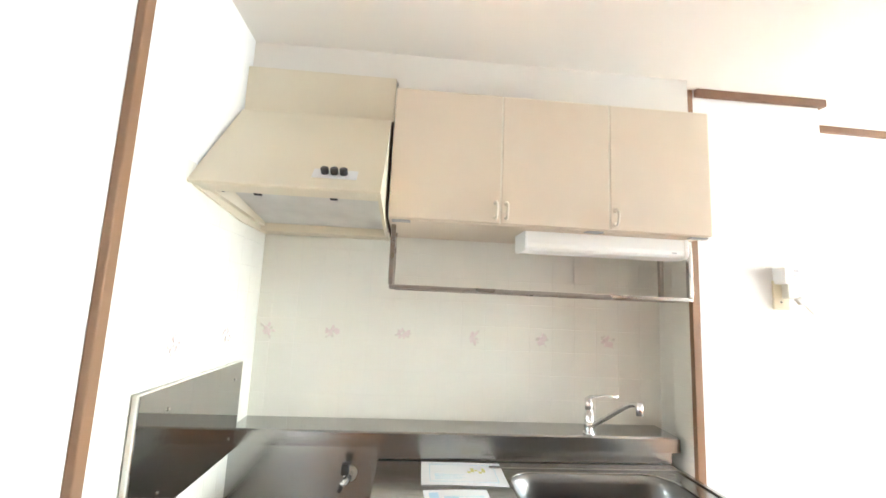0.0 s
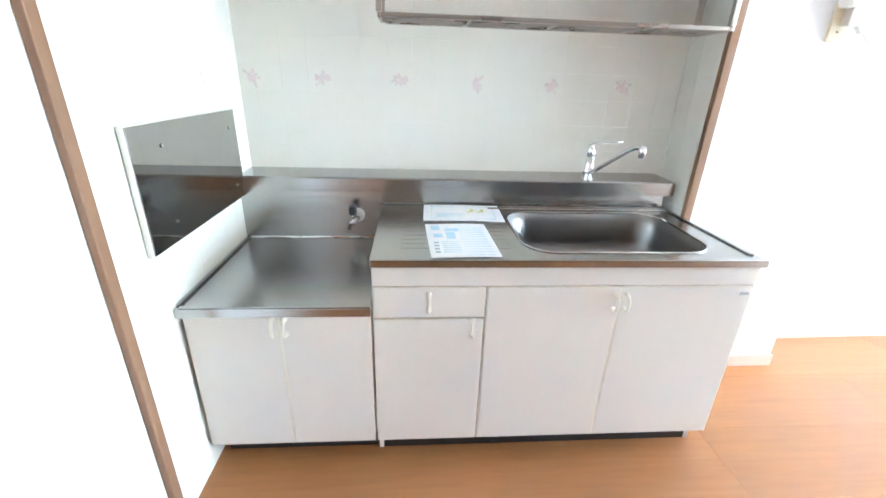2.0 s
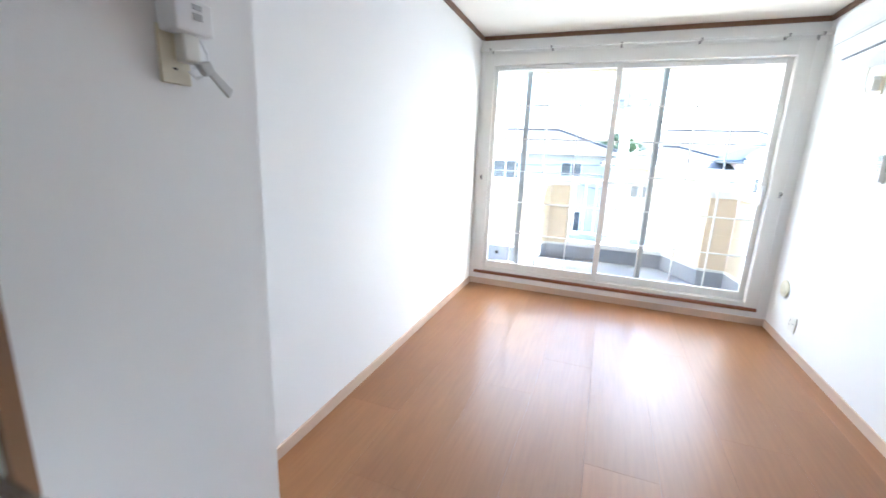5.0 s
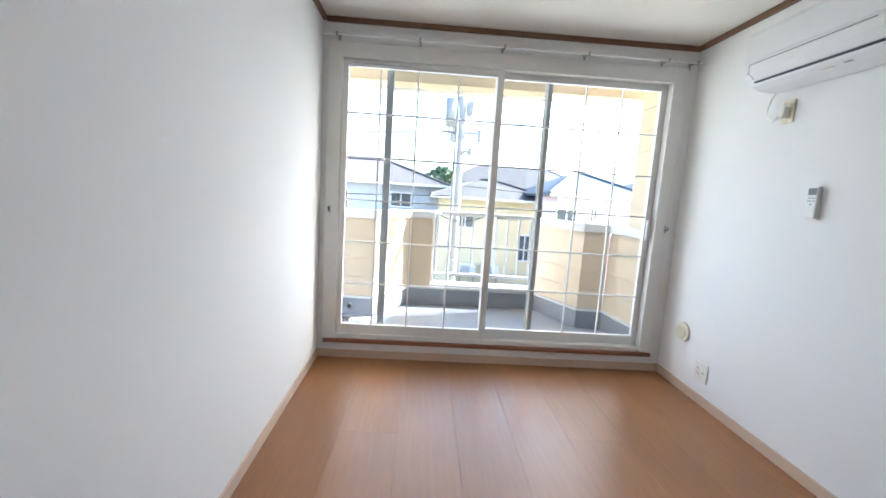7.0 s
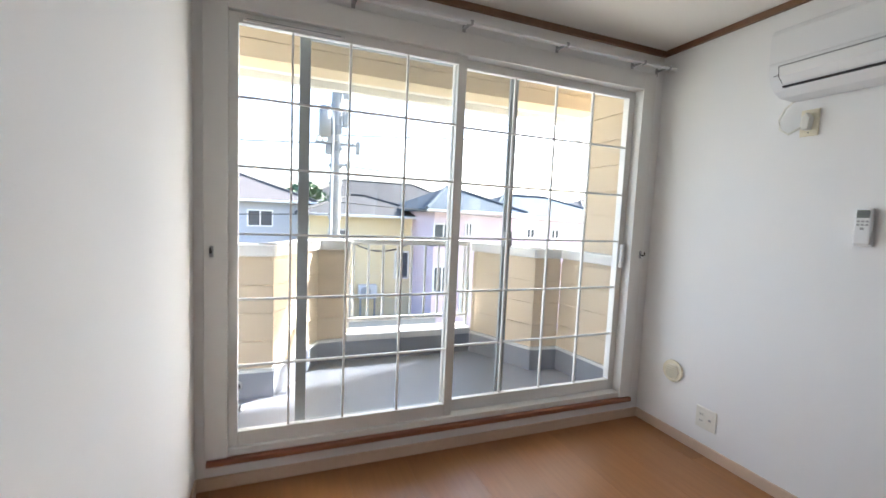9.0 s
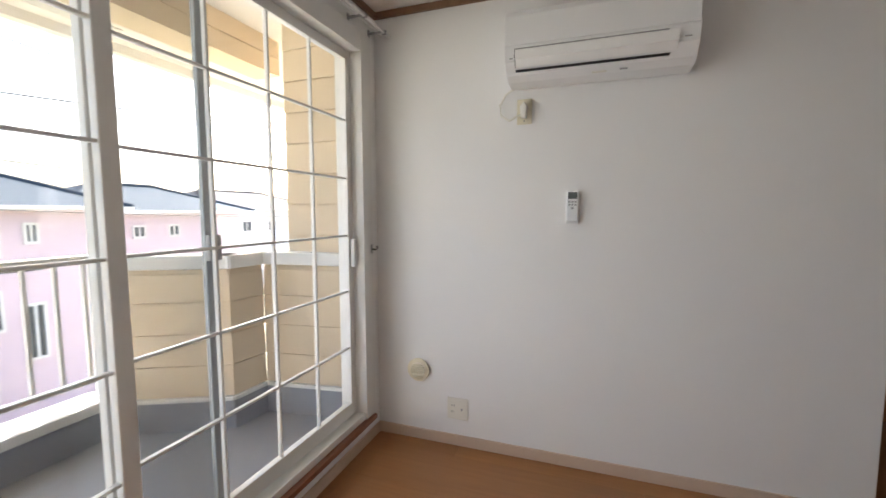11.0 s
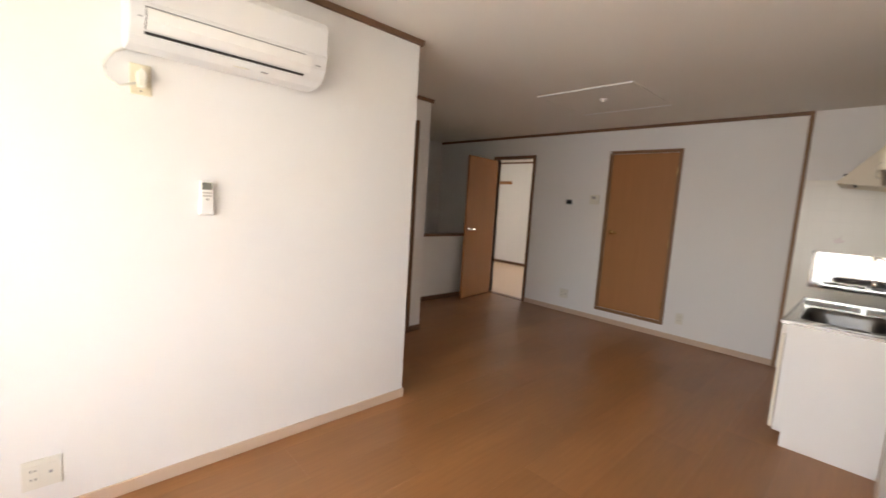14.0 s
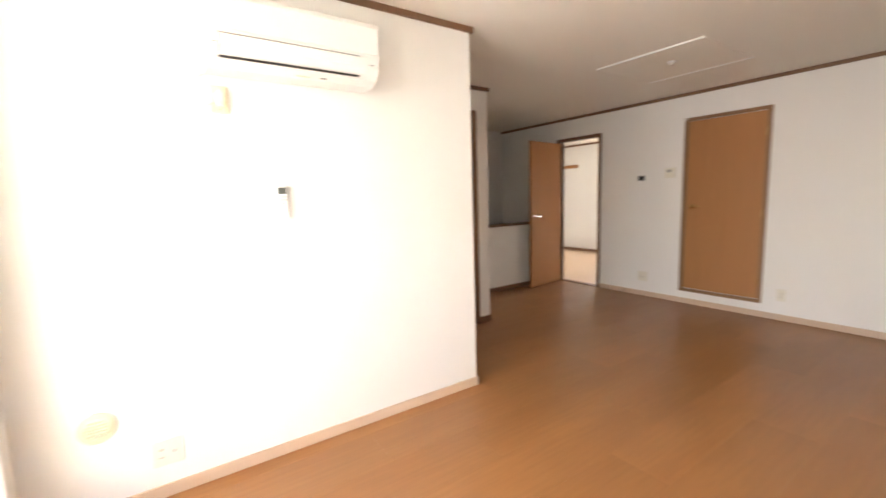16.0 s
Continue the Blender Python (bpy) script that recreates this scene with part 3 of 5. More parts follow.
sp = thing("balcony_drain", (6.270, 0.12, 0.19), "dark drain hole in the balcony kerb", "drain")
wpart("drain_ring", rod((6.265, 0.12, 0.19), (6.250, 0.12, 0.19), 0.028, 16), GREYP, sp, "", True)
wpart("drain_hole", rod((6.251, 0.12, 0.19), (6.247, 0.12, 0.19), 0.018, 16), BLACK, sp)
fd = thing("floor_drain", (6.120, 0.12, BZ), "dark round floor drain grate on the balcony", "drain")
wpart("grate", rod((6.120, 0.12, BZ), (6.12, 0.12, BZ + 0.012), 0.05, 20, 0.04), GREYP, fd, "", True)
for k in range(5):
    wpart("grate_bar", box(6.08, 0.09 + 0.014 * k, BZ + 0.012, 6.16, 0.096 + 0.014 * k, BZ + 0.018), BLACK, fd)
for va, vb in ((-1.40, -0.70), (-2.12, -1.53)):
    ev = thing("soffit_vent", (7.24, (va + vb) / 2, 2.42), "white louvred vent strip in the eave soffit", "vent", "soffit vents")
    wpart("vent_frame", boxes((7.17, va, 2.412, 7.31, va + 0.012, 2.4195), (7.17, vb - 0.012, 2.412, 7.31, vb, 2.4195), (7.17, va + 0.012, 2.412, 7.178, vb - 0.012, 2.4195), (7.302, va + 0.012, 2.412, 7.31, vb - 0.012, 2.4195)), ALU, ev)
    wpart("vent_backing", box(7.178, va + 0.012, 2.4165, 7.302, vb - 0.012, 2.4195), GREYP, ev)
    for k in range(6):
        wpart("louvre", box(7.182 + 0.0205 * k, va + 0.012, 2.410, 7.194 + 0.0205 * k, vb - 0.012, 2.4165), ALU, ev)
rv = thing("soffit_pipe_cap", (7.21, -1.465, 2.42), "small round white vent cap under the eave", "vent")
wpart("cap", rod((7.21, -1.465, 2.4195), (7.21, -1.465, 2.385), 0.045, 20, 0.038), ALU, rv, "", True)
wpart("cap_opening", rod((7.21, -1.465, 2.3855), (7.21, -1.465, 2.383), 0.028, 16), GREYP, rv)

# ---- kitchen: base units ----
def handle(at, parent, mat=EDGE):
    """An upright cream D-shaped pull on a door whose front faces -y."""
    x, y, z = at
    pts = [(x, y, z + 0.026), (x, y - 0.014, z + 0.027), (x, y - 0.024, z + 0.018), (x, y - 0.027, z), (x, y - 0.024, z - 0.018), (x, y - 0.014, z - 0.027), (x, y, z - 0.026)]
    bm = tube(pts, 0.0052, 8)
    for dz in (0.026, -0.026):
        rod((x, y + 0.001, z + dz), (x, y - 0.004, z + dz), 0.009, 10, bm=bm)
    return sub("handle", bm, mat, parent, "cream plastic loop handle")


def sub(name, bm, mat, parent, label="", smooth=True):
    """A piece of a part, in world places; its thing is the part's parent."""
    return part(name, inside(parent.parent, bm), mat, parent, label, smooth)


def front(unit, name, x0, x1, z0, z1, y=-0.55, mat=None, label=""):
    """A laminate door or drawer front with a cream edge strip."""
    d = wpart(name, box(x0 + 0.003, y, z0 + 0.003, x1 - 0.003, y + 0.018, z1 - 0.003, 0.0025), mat or CAB, unit, label)
    for e in (boxes((x0 + 0.0004, y + 0.0008, z0 + 0.003, x0 + 0.003, y + 0.017, z1 - 0.003), (x1 - 0.003, y + 0.0008, z0 + 0.003, x1 - 0.0004, y + 0.017, z1 - 0.003), (x0 + 0.003, y + 0.0008, z1 - 0.003, x1 - 0.003, y + 0.017, z1 - 0.0008)),):
        sub("edge_strip", e, EDGE, d, "cream edge strip", False)
    return d


FY = -0.548
gas = thing("gas_base_cabinet", (0.33, -0.28, 0), "low cream kitchen base cabinet with two doors", "cabinet")
wpart("body", box(0.072, FY + 0.022, 0.09, 0.611, 0.0, 0.598), CAB, gas)
wpart("toe_kick", box(0.085, -0.47, 0, 0.611, -0.05, 0.09), BLACK, gas, "black recessed plinth")
da = front(gas, "door", 0.072, 0.344, 0.10, 0.60, FY)
handle((0.327, FY, 0.565), da)
db = front(gas, "door", 0.344, 0.613, 0.10, 0.60, FY)
handle((0.361, FY, 0.565), db)

snk = thing("sink_base_cabinet", (1.2, -0.28, 0), "cream kitchen sink cabinet with a drawer and three doors", "cabinet")
for x0 in (0.619, 1.784):
    wpart("side_panel", prism([(FY + 0.022, 0.09), (-0.482, 0.09), (-0.482, 0.0), (0.0, 0.0), (0.0, 0.763), (FY + 0.022, 0.763)], "x", x0, x0 + 0.016), SIDEW, snk, "white melamine side panel")
wpart("floor_panel", box(0.635, FY + 0.022, 0.09, 1.784, -0.012, 0.11), CAB, snk)
wpart("back_panel", box(0.635, -0.012, 0.09, 1.784, 0.0, 0.752), CAB, snk)
wpart("front_rail", box(0.635, FY + 0.022, 0.11, 1.784, FY + 0.034, 0.752), CAB, snk)
wpart("toe_kick", box(0.635, -0.48, 0, 1.784, -0.05, 0.0895), BLACK, snk, "black recessed plinth")
wpart("fascia", box(0.619, FY, 0.698, 1.80, FY + 0.021, 0.763, 0.002), CAB, snk)
dr = front(snk, "drawer", 0.619, 0.956, 0.588, 0.695, FY)
handle((0.785, FY, 0.645), dr)
d = front(snk, "door", 0.619, 0.956, 0.10, 0.585, FY)
handle((0.922, FY, 0.555), d)
d = front(snk, "door", 0.959, 1.372, 0.10, 0.695, FY)
handle((1.355, FY, 0.643), d)
d = front(snk, "door", 1.372, 1.798, 0.10, 0.695, FY)
handle((1.389, FY, 0.643), d)
sub("badge", box(1.755, FY - 0.0015, 0.664, 1.785, FY, 0.674, 0.0005), GREYP, d, "small grey maker plate", False)

# steel deck over the gas unit, with its splash
deck = thing("steel_gas_deck", (0.33, -0.27, 0.60), "low brushed steel hob deck with a raised splash back", "worktop")
wpart("deck_plate", box(0.058, FY - 0.012, 0.602, 0.614, 0.018, 0.632, 0.004), STEEL, deck)
wpart("rim", boxes((0.060, FY + 0.006, 0.632, 0.072, 0.016, 0.640), (0.072, FY - 0.010, 0.632, 0.612, FY + 0.004, 0.636), bevel=0.002), STEEL, deck)
wpart("splash_back", box(0.056, 0.018, 0.60, 0.617, 0.034, 0.835, 0.003), STEEL, deck)
wpart("cove", prism([(0.011, 0.632), (0.014, 0.6335), (0.0165, 0.636), (0.0178, 0.640), (0.0178, 0.632)], "x", 0.072, 0.613), STEELP, deck, "bright rounded joint")
shelf = thing("splash_shelf", (0.95, 0.1, 0.835), "brushed steel ledge along the kitchen wall", "ledge")
wpart("ledge", prism([(0.006, 0.832), (0.012, 0.832), (0.012, 0.884), (0.182, 0.886), (0.182, 0.892), (0.010, 0.890), (0.004, 0.884)], "x", 0.056, 1.826), STEEL, shelf)
wpart("backing", box(0.617, 0.020, 0.785, 1.80, 0.034, 0.882), STEEL, shelf)
wpart("end_plate", prism([(0.006, 0.832), (0.182, 0.80), (0.182, 0.886), (0.006, 0.884)], "x", 1.826, 1.830), STEEL, shelf)


def sink_top():
    """Worktop plate with a rounded basin hole, a raised rim, and the pressed basin."""
    t = thing("sink_worktop", (1.2, -0.26, 0.752), "brushed steel sink worktop with a wide pressed basin", "worktop")
    x0, x1, y0, y1, z = 0.615, 1.806, FY - 0.014, 0.020, 0.782
    hx0, hx1, hy0, hy1 = 1.085, 1.700, -0.495, -0.085

    def ring(ax0, ax1, ay0, ay1, r, n=8):
        out = []
        for cx, cy, s in ((ax1 - r, ay1 - r, 0), (ax0 + r, ay1 - r, 90), (ax0 + r, ay0 + r, 180), (ax1 - r, ay0 + r, 270)):
            for k in range(n + 1):
                a = radians(s + 90 * k / n)
                out.append((cx + r * math.cos(a), cy + r * math.sin(a)))
        return out

    hole = ring(hx0, hx1, hy0, hy1, 0.10)
    outer = ring(x0, x1, y0, y1, 0.004)
    bm = bmesh.new()
    ho = [bm.verts.new((x, y, z)) for x, y in hole]
    ou = [bm.verts.new((x, y, z)) for x, y in outer]
    lo = [bm.verts.new((x, y, z - 0.018)) for x, y in outer]
    n = len(ho)
    for i in range(n):
        j = (i + 1) % n
        bm.faces.new((ho[i], ho[j], ou[j], ou[i]))
        bm.faces.new((ou[i], ou[j], lo[j], lo[i]))
    bmesh.ops.recalc_face_normals(bm, faces=list(bm.faces))
    wpart("worktop_plate", bm, STEEL, t)
    bm = bmesh.new()
    steps = [(0.0, 0.0, 0.10), (0.006, -0.006, 0.10), (0.014, -0.03, 0.10), (0.022, -0.10, 0.10), (0.032, -0.145, 0.10), (0.055, -0.168, 0.085), (0.10, -0.176, 0.06)]
    rings = [[bm.verts.new((x, y, z + dz)) for x, y in ring(hx0 + o, hx1 - o, hy0 + o, hy1 - o, r)] for o, dz, r in steps]
    for a, b in zip(rings, rings[1:]):
        for i in range(n):
            j = (i + 1) % n
            bm.faces.new((a[i], a[j], b[j], b[i]))
    bm.faces.new(rings[-1])
    bmesh.ops.recalc_face_normals(bm, faces=list(bm.faces))
    for f in bm.faces:
        f.normal_flip()
    # Dim reflections inside the basin come from its darkened steel colour.
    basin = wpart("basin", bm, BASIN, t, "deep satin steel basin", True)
    sub("drain", rod((1.58, -0.20, z - 0.178), (1.58, -0.20, z - 0.170), 0.055, 24), CHROME, basin)
    sub("basin_rim", tube([(x, y, z + 0.001) for x, y in hole] + [(*hole[0], z + 0.001)], 0.004, 6), STEEL, basin)
    wpart("raised_edge", boxes((x0 + 0.002, y0, z, x1 - 0.002, y0 + 0.010, z + 0.005), (x1 - 0.028, y0 + 0.05, z, x1 - 0.012, y1 - 0.02, z + 0.006), (hx0 - 0.05, -0.052, z, x1 - 0.028, -0.036, z + 0.006), bevel=0.002), STEEL, t)
    for i in range(9):
        yy = -0.46 + 0.038 * i
        wpart("drain_ridge", box(0.70, yy, z, 1.04, yy + 0.012, z + 0.0008, 0.0004), STEEL, t)
    return t


sink_top()

cock = thing("gas_tap", (0.50, -0.02, 0.745), "black and chrome gas tap on the splash back", "gas tap")
wpart("flange", rod((0.515, 0.018, 0.735), (0.515, 0.008, 0.735), 0.026, 20), IVORY, cock, "pale round flange", True)
wpart("tap_body", tube([(0.515, 0.008, 0.735), (0.513, -0.03, 0.735), (0.505, -0.052, 0.732), (0.497, -0.062, 0.718)], 0.013), CHROME, cock, "", True)
wpart("nozzle", rod((0.497, -0.058, 0.724), (0.488, -0.070, 0.700), 0.009, 12, 0.007), BLACK, cock, "", True)
wpart("lever", boxes((0.488, -0.060, 0.752, 0.516, -0.022, 0.790), bevel=0.006), BLACK, cock)

fau = thing("kitchen_tap", (1.460, 0.035, 0.89), "chrome single-lever kitchen tap with a swivel spout", "tap")
TX, TY = 1.460, 0.035
wpart("tap_base", rod((TX, TY, 0.889), (TX, TY, 0.898), 0.025, 24), CHROME, fau, "", True)
wpart("tap_body", rod((TX, TY, 0.898), (TX, TY, 0.985), 0.0185, 24), CHROME, fau, "", True)
wpart("spout_collar", rod((TX, TY, 0.915), (TX, TY, 0.940), 0.0205, 24), CHROME, fau, "", True)
wpart("lever_cap", rod((TX, TY, 0.986), (TX - 0.002, TY + 0.004, 1.030), 0.0185, 24, 0.014), CHROME, fau, "", True)
blade = prism([(-0.012, 1.022), (0.02, 1.036), (0.07, 1.050), (0.130, 1.058), (0.131, 1.063), (0.07, 1.058), (0.012, 1.046), (-0.012, 1.032)], "y", -0.010, 0.010, 0.002)
bmesh.ops.transform(blade, matrix=pose(TX, TY, 0, 0, 0, -64), verts=list(blade.verts))
wpart("tap_lever", blade, CHROME, fau, "flat chrome lever blade")
wpart("spout", tube([(TX + 0.003, TY - 0.012, 0.926), (TX + 0.010, TY - 0.03, 0.934), (1.522, -0.140, 1.040), (1.530, -0.162, 1.052), (1.538, -0.182, 1.056), (1.546, -0.203, 1.056)], 0.0095, 12), CHROME, fau, "", True)
wpart("aerator", rod((1.543, -0.195, 1.064), (1.544, -0.196, 1.022), 0.0135, 20, 0.0125), CHROME, fau, "", True)

# papers on the worktop
def leaflet(x0, y0, x1, y1, turn, label, marks):
    p = thing("leaflet", ((x0 + x1) / 2, (y0 + y1) / 2, 0.7832), label, "leaflet", "papers on the worktop")
    w, h = abs(x1 - x0), abs(y1 - y0)
    bm = bmesh.new()
    nx = 8
    lo = [[bm.verts.new((-w / 2 + w * i / nx, s * h / 2, 0.0015 * math.sin(3.1 * i / nx) + 0.0003 + dz)) for i in range(nx + 1)] for dz in (0, 0.0006) for s in (-1, 1)]
    for a, b in ((0, 1), (2, 3), (0, 2), (1, 3)):
        for i in range(nx):
            bm.faces.new((lo[a][i], lo[a][i + 1], lo[b][i + 1], lo[b][i]))
    for i in (0, nx):
        bm.faces.new((lo[0][i], lo[1][i], lo[3][i], lo[2][i]))
    bmesh.ops.recalc_face_normals(bm, faces=list(bm.faces))
    part("sheet", bm, PAPER, p)
    for name, mat, u0, v0, u1, v1 in marks:
        zz = 0.0026
        part(name, box(-w / 2 + w * u0, -h / 2 + h * v0, 0.0012, -w / 2 + w * u1, -h / 2 + h * v1, zz), mat, p)
    p.rotation_euler = (0, 0, radians(turn))
    return p


m1 = [("printed_border", INKB, 0.10, 0.13, 0.90, 0.138), ("printed_border", INKB, 0.10, 0.86, 0.90, 0.868), ("printed_border", INKB, 0.10, 0.138, 0.105, 0.86), ("printed_border", INKB, 0.895, 0.138, 0.90, 0.86)]
m1 += [("printed_picture", INKY, 0.56 + 0.045 * i, 0.50 + 0.05 * (i % 3), 0.60 + 0.045 * i, 0.58 + 0.07 * ((i * 2) % 3)) for i in range(5)]
m1 += [("printed_line", INKB, 0.16, 0.24 + 0.06 * i, 0.48 + 0.04 * (i % 2), 0.252 + 0.06 * i) for i in range(4)]
leaflet(0.778, -0.205, 1.078, 0.0, -2, "white paper leaflet with a small yellow printed picture", m1)
m2 = [("printed_picture", INKB, 0.08, 0.80, 0.22, 0.93), ("printed_picture", INKB, 0.30, 0.74, 0.52, 0.84), ("printed_picture", INKB, 0.30, 0.50, 0.44, 0.70), ("printed_picture", INKB, 0.10, 0.56, 0.24, 0.66)]
m2 += [("printed_block", INKD, 0.08, 0.12 + 0.085 * i, 0.15, 0.155 + 0.085 * i) for i in range(4)]
m2 += [("printed_line", INKB, 0.20, 0.13 + 0.055 * i, 0.46, 0.142 + 0.055 * i) for i in range(6)]
m2 += [("printed_line", INKB, 0.52, 0.06 + 0.07 * i, 0.92, 0.068 + 0.07 * i) for i in range(12)]
leaflet(0.785, -0.535, 0.995, -0.238, 2, "white paper leaflet printed in pale blue", m2)

# steel splash panel on the left wall
pnl = thing("steel_wall_panel", (XL + 0.008, -0.12, 0.95), "polished steel heat shield screwed to the tiled wall", "wall panel")
px = XL + 0.012
wpart("board", box(px, -0.605, 0.808, px + 0.012, 0.025, 1.138, 0.002), IVORY, pnl)
wpart("sheet", box(px + 0.012, -0.60, 0.812, px + 0.016, 0.02, 1.134, 0.0015), STEELP, pnl)
for y in (-0.47, -0.04):
    for z in (0.865, 1.075):
        wpart("screw", rod((px + 0.016, y, z), (px + 0.019, y, z), 0.005, 10), CHROME, pnl)

# ---- kitchen: wall units ----
up = thing("upper_cabinet", (1.2, 0.0, 1.675), "beige wall cabinet with three doors over the sink", "cabinet")
UY = -0.250
wpart("body", box(0.612, UY + 0.02, 1.675, 1.803, YK - 0.012, 2.158, 0.002), UPPER, up)
for x0, x1, hx in ((0.612, 1.009, 0.991), (1.009, 1.414, 1.029), (1.414, 1.808, 1.434)):
    dd = front(up, "door", x0, x1, 1.675, 2.160, UY, UPPER)
    handle((hx, UY, 1.725), dd)
for x in (0.66, 1.37, 1.775):
    wpart("hinge_cover", box(x - 0.035, UY + 0.02, 1.670, x + 0.03, UY + 0.045, 1.6755), GREYP, up)
structure("trim_soffit_box", boxes((XL, -0.125, 2.245, 1.818, YK - 0.012, H), (0.612, -0.125, 2.160, 1.818, YK - 0.012, 2.245)), CEIL, "off-white boxed filler above the kitchen cabinets", "filler box")
structure("trim_hood_cover", box(XL, -0.160, 2.065, 0.606, YK - 0.012, 2.2445, 0.002), HOODP, "cream cover panel above the range hood", "filler box")

hood = thing("range_hood", (0.33, -0.1, 1.655), "cream enamel range hood with a sloped front", "range hood")
hx0, hx1 = XL + 0.006, 0.600
wpart("front_panel", prism([(-0.492, 1.700), (-0.487, 1.694), (-0.476, 1.694), (-0.165, 2.048), (-0.165, 2.063), (-0.185, 2.060)], "x", hx0, hx1, 0.002), HOODP, hood)
for a, b in ((hx0, hx0 + 0.012), (hx1 - 0.012, hx1)):
    wpart("side_panel", prism([(-0.476, 1.704), (-0.45, 1.692), (-0.10, 1.655), (YK - 0.012, 1.655), (YK - 0.012, 2.048), (-0.175, 2.048)], "x", a + 0.0005, b - 0.0005), HOODP, hood)
wpart("top_panel", box(hx0, -0.175, 2.045, hx1, YK - 0.012, 2.058, 0.002), HOODP, hood)
wpart("rear_lip", box(hx0 + 0.012, 0.08, 1.657, hx1 - 0.012, YK - 0.012, 1.690, 0.002), HOODP, hood)
wpart("front_lip", box(hx0 + 0.012, -0.475, 1.694, hx1 - 0.012, -0.40, 1.704), HOODP, hood)
fil = wpart("filter", prism([(-0.40, 1.765), (-0.395, 1.755), (0.08, 1.690), (0.08, 1.705)], "x", hx0 + 0.030, hx1 - 0.015), FILTER, hood, "grimy grey grease filter")
wpart("inner_panel", prism([(-0.40, 1.700), (0.08, 1.675), (0.08, 1.69), (-0.40, 1.775)], "x", hx0 + 0.012, hx0 + 0.030), HOODP, hood)
wpart("panel_screw", rod((hx0 + 0.030, -0.33, 1.715), (hx0 + 0.034, -0.33, 1.715), 0.006, 10), BLACK, hood)
for x in (0.24, 0.47):
    sub("filter_knob", rod((x, -0.35, 1.752), (x, -0.352, 1.722), 0.006, 10), GREYP, fil, "dark filter knob")
wpart("switch_plate", prism([(-0.455, 1.739), (-0.461, 1.741), (-0.431, 1.776), (-0.425, 1.774)], "x", 0.392, 0.524), WHITEP, hood)
for x in (0.427, 0.455, 0.483):
    wpart("switch_knob", rod((x, -0.440, 1.757), (x, -0.457, 1.771), 0.012, 14), BLACK, hood, "round black switch", True)

for x in (0.22, 0.45):
    wpart("filter_catch", boxes((x - 0.004, -0.398, 1.690, x + 0.004, -0.390, 1.756), (x - 0.011, -0.401, 1.690, x + 0.011, -0.387, 1.700), bevel=0.001), BLACK, hood)
lamp = thing("sink_lamp", (1.45, -0.1, 1.675), "white tubular lamp under the wall cabinet", "lamp")
wpart("base", box(1.14, -0.155, 1.650, 1.745, -0.045, 1.6745, 0.004), WHITEP, lamp)
prof = [(-0.168, 1.6742), (-0.172, 1.628), (-0.168, 1.612), (-0.156, 1.603), (-0.10, 1.600), (-0.044, 1.603), (-0.032, 1.612), (-0.028, 1.6742)]
wpart("diffuser", prism(prof, "x", 1.132, 1.752, 0.002), ACRYL, lamp, "milky acrylic diffuser")
for a, b in ((1.120, 1.132), (1.752, 1.768)):
    wpart("end_cap", prism([(y + (-0.003 if y < -0.1 else 0.003), z - (0.003 if z < 1.67 else 0.0)) for y, z in prof], "x", a, b, 0.003), WHITEP, lamp, "rounded white end cap")
wpart("print_mark", box(1.70, -0.1735, 1.618, 1.718, -0.1685, 1.622), GREYP, lamp)

rk = thing("dish_rack", (1.2, -0.03, 1.445), "steel drying rack hung under the wall cabinet", "dish rack")
for y in (-0.125, 0.065):
    wpart("rail", box(0.635, y - 0.011, 1.436, 1.806, y + 0.011, 1.450, 0.002), RACKM, rk)
    for x in (0.628, 1.800):
        wpart("hanger", box(x - 0.009, y - 0.009, 1.450, x + 0.009, y + 0.009, 1.675, 0.002), RACKM, rk)
for x in (0.622, 1.796):
    wpart("end_rail", box(x, -0.114, 1.436, x + 0.010, 0.054, 1.450, 0.002), RACKM, rk)
for i in range(7):
    y = -0.102 + 0.024 * i
    wpart("wire", rod((0.630, y, 1.442), (1.798, y, 1.442), 0.003, 6), RACKM, rk)
for x in (0.92, 1.21, 1.50):
    wpart("cross_bar", box(x - 0.006, -0.114, 1.434, x + 0.006, 0.054, 1.4395), RACKM, rk)

# plug-in alarm beside the kitchen
alm = thing("plug_in_alarm", (2.31, YI, 1.50), "white plug-in gas alarm on a cream socket with a dangling clip", "alarm")
wpart("socket_plate", box(2.255, YI - 0.010, 1.425, 2.325, YI, 1.545, 0.003), CREAMP, alm, "yellowed cream socket plate")
al = wpart("alarm_body", box(2.258, YI - 0.062, 1.530, 2.352, YI - 0.002, 1.600, 0.006), WHITEP, alm)
for z in (1.565, 1.586):
    sub("speaker_slot", box(2.30, YI - 0.0635, z - 0.007, 2.322, YI - 0.0615, z + 0.007 - 0.004 * (z > 1.57), 0.0005), GREYP, al, "", False)
wpart("plug", box(2.290, YI - 0.040, 1.472, 2.332, YI - 0.008, 1.532, 0.005), IVORY, alm)
wpart("socket_hole", box(2.282, YI - 0.012, 1.455, 2.290, YI - 0.0095, 1.459), BLACK, alm)
wpart("cord", tube([(2.335, YI - 0.03, 1.535), (2.352, YI - 0.035, 1.50), (2.345, YI - 0.035, 1.455), (2.318, YI - 0.035, 1.44), (2.30, YI - 0.035, 1.452), (2.32, YI - 0.04, 1.468)], 0.003, 8), WHITEP, alm, "thin white cord", True)
wpart("clip", prism([(2.308, 1.470), (2.338, 1.482), (2.352, 1.462), (2.330, 1.446)], "y", YI - 0.058, YI - 0.040, 0.003), CLIPG, alm, "pale grey plastic clip")
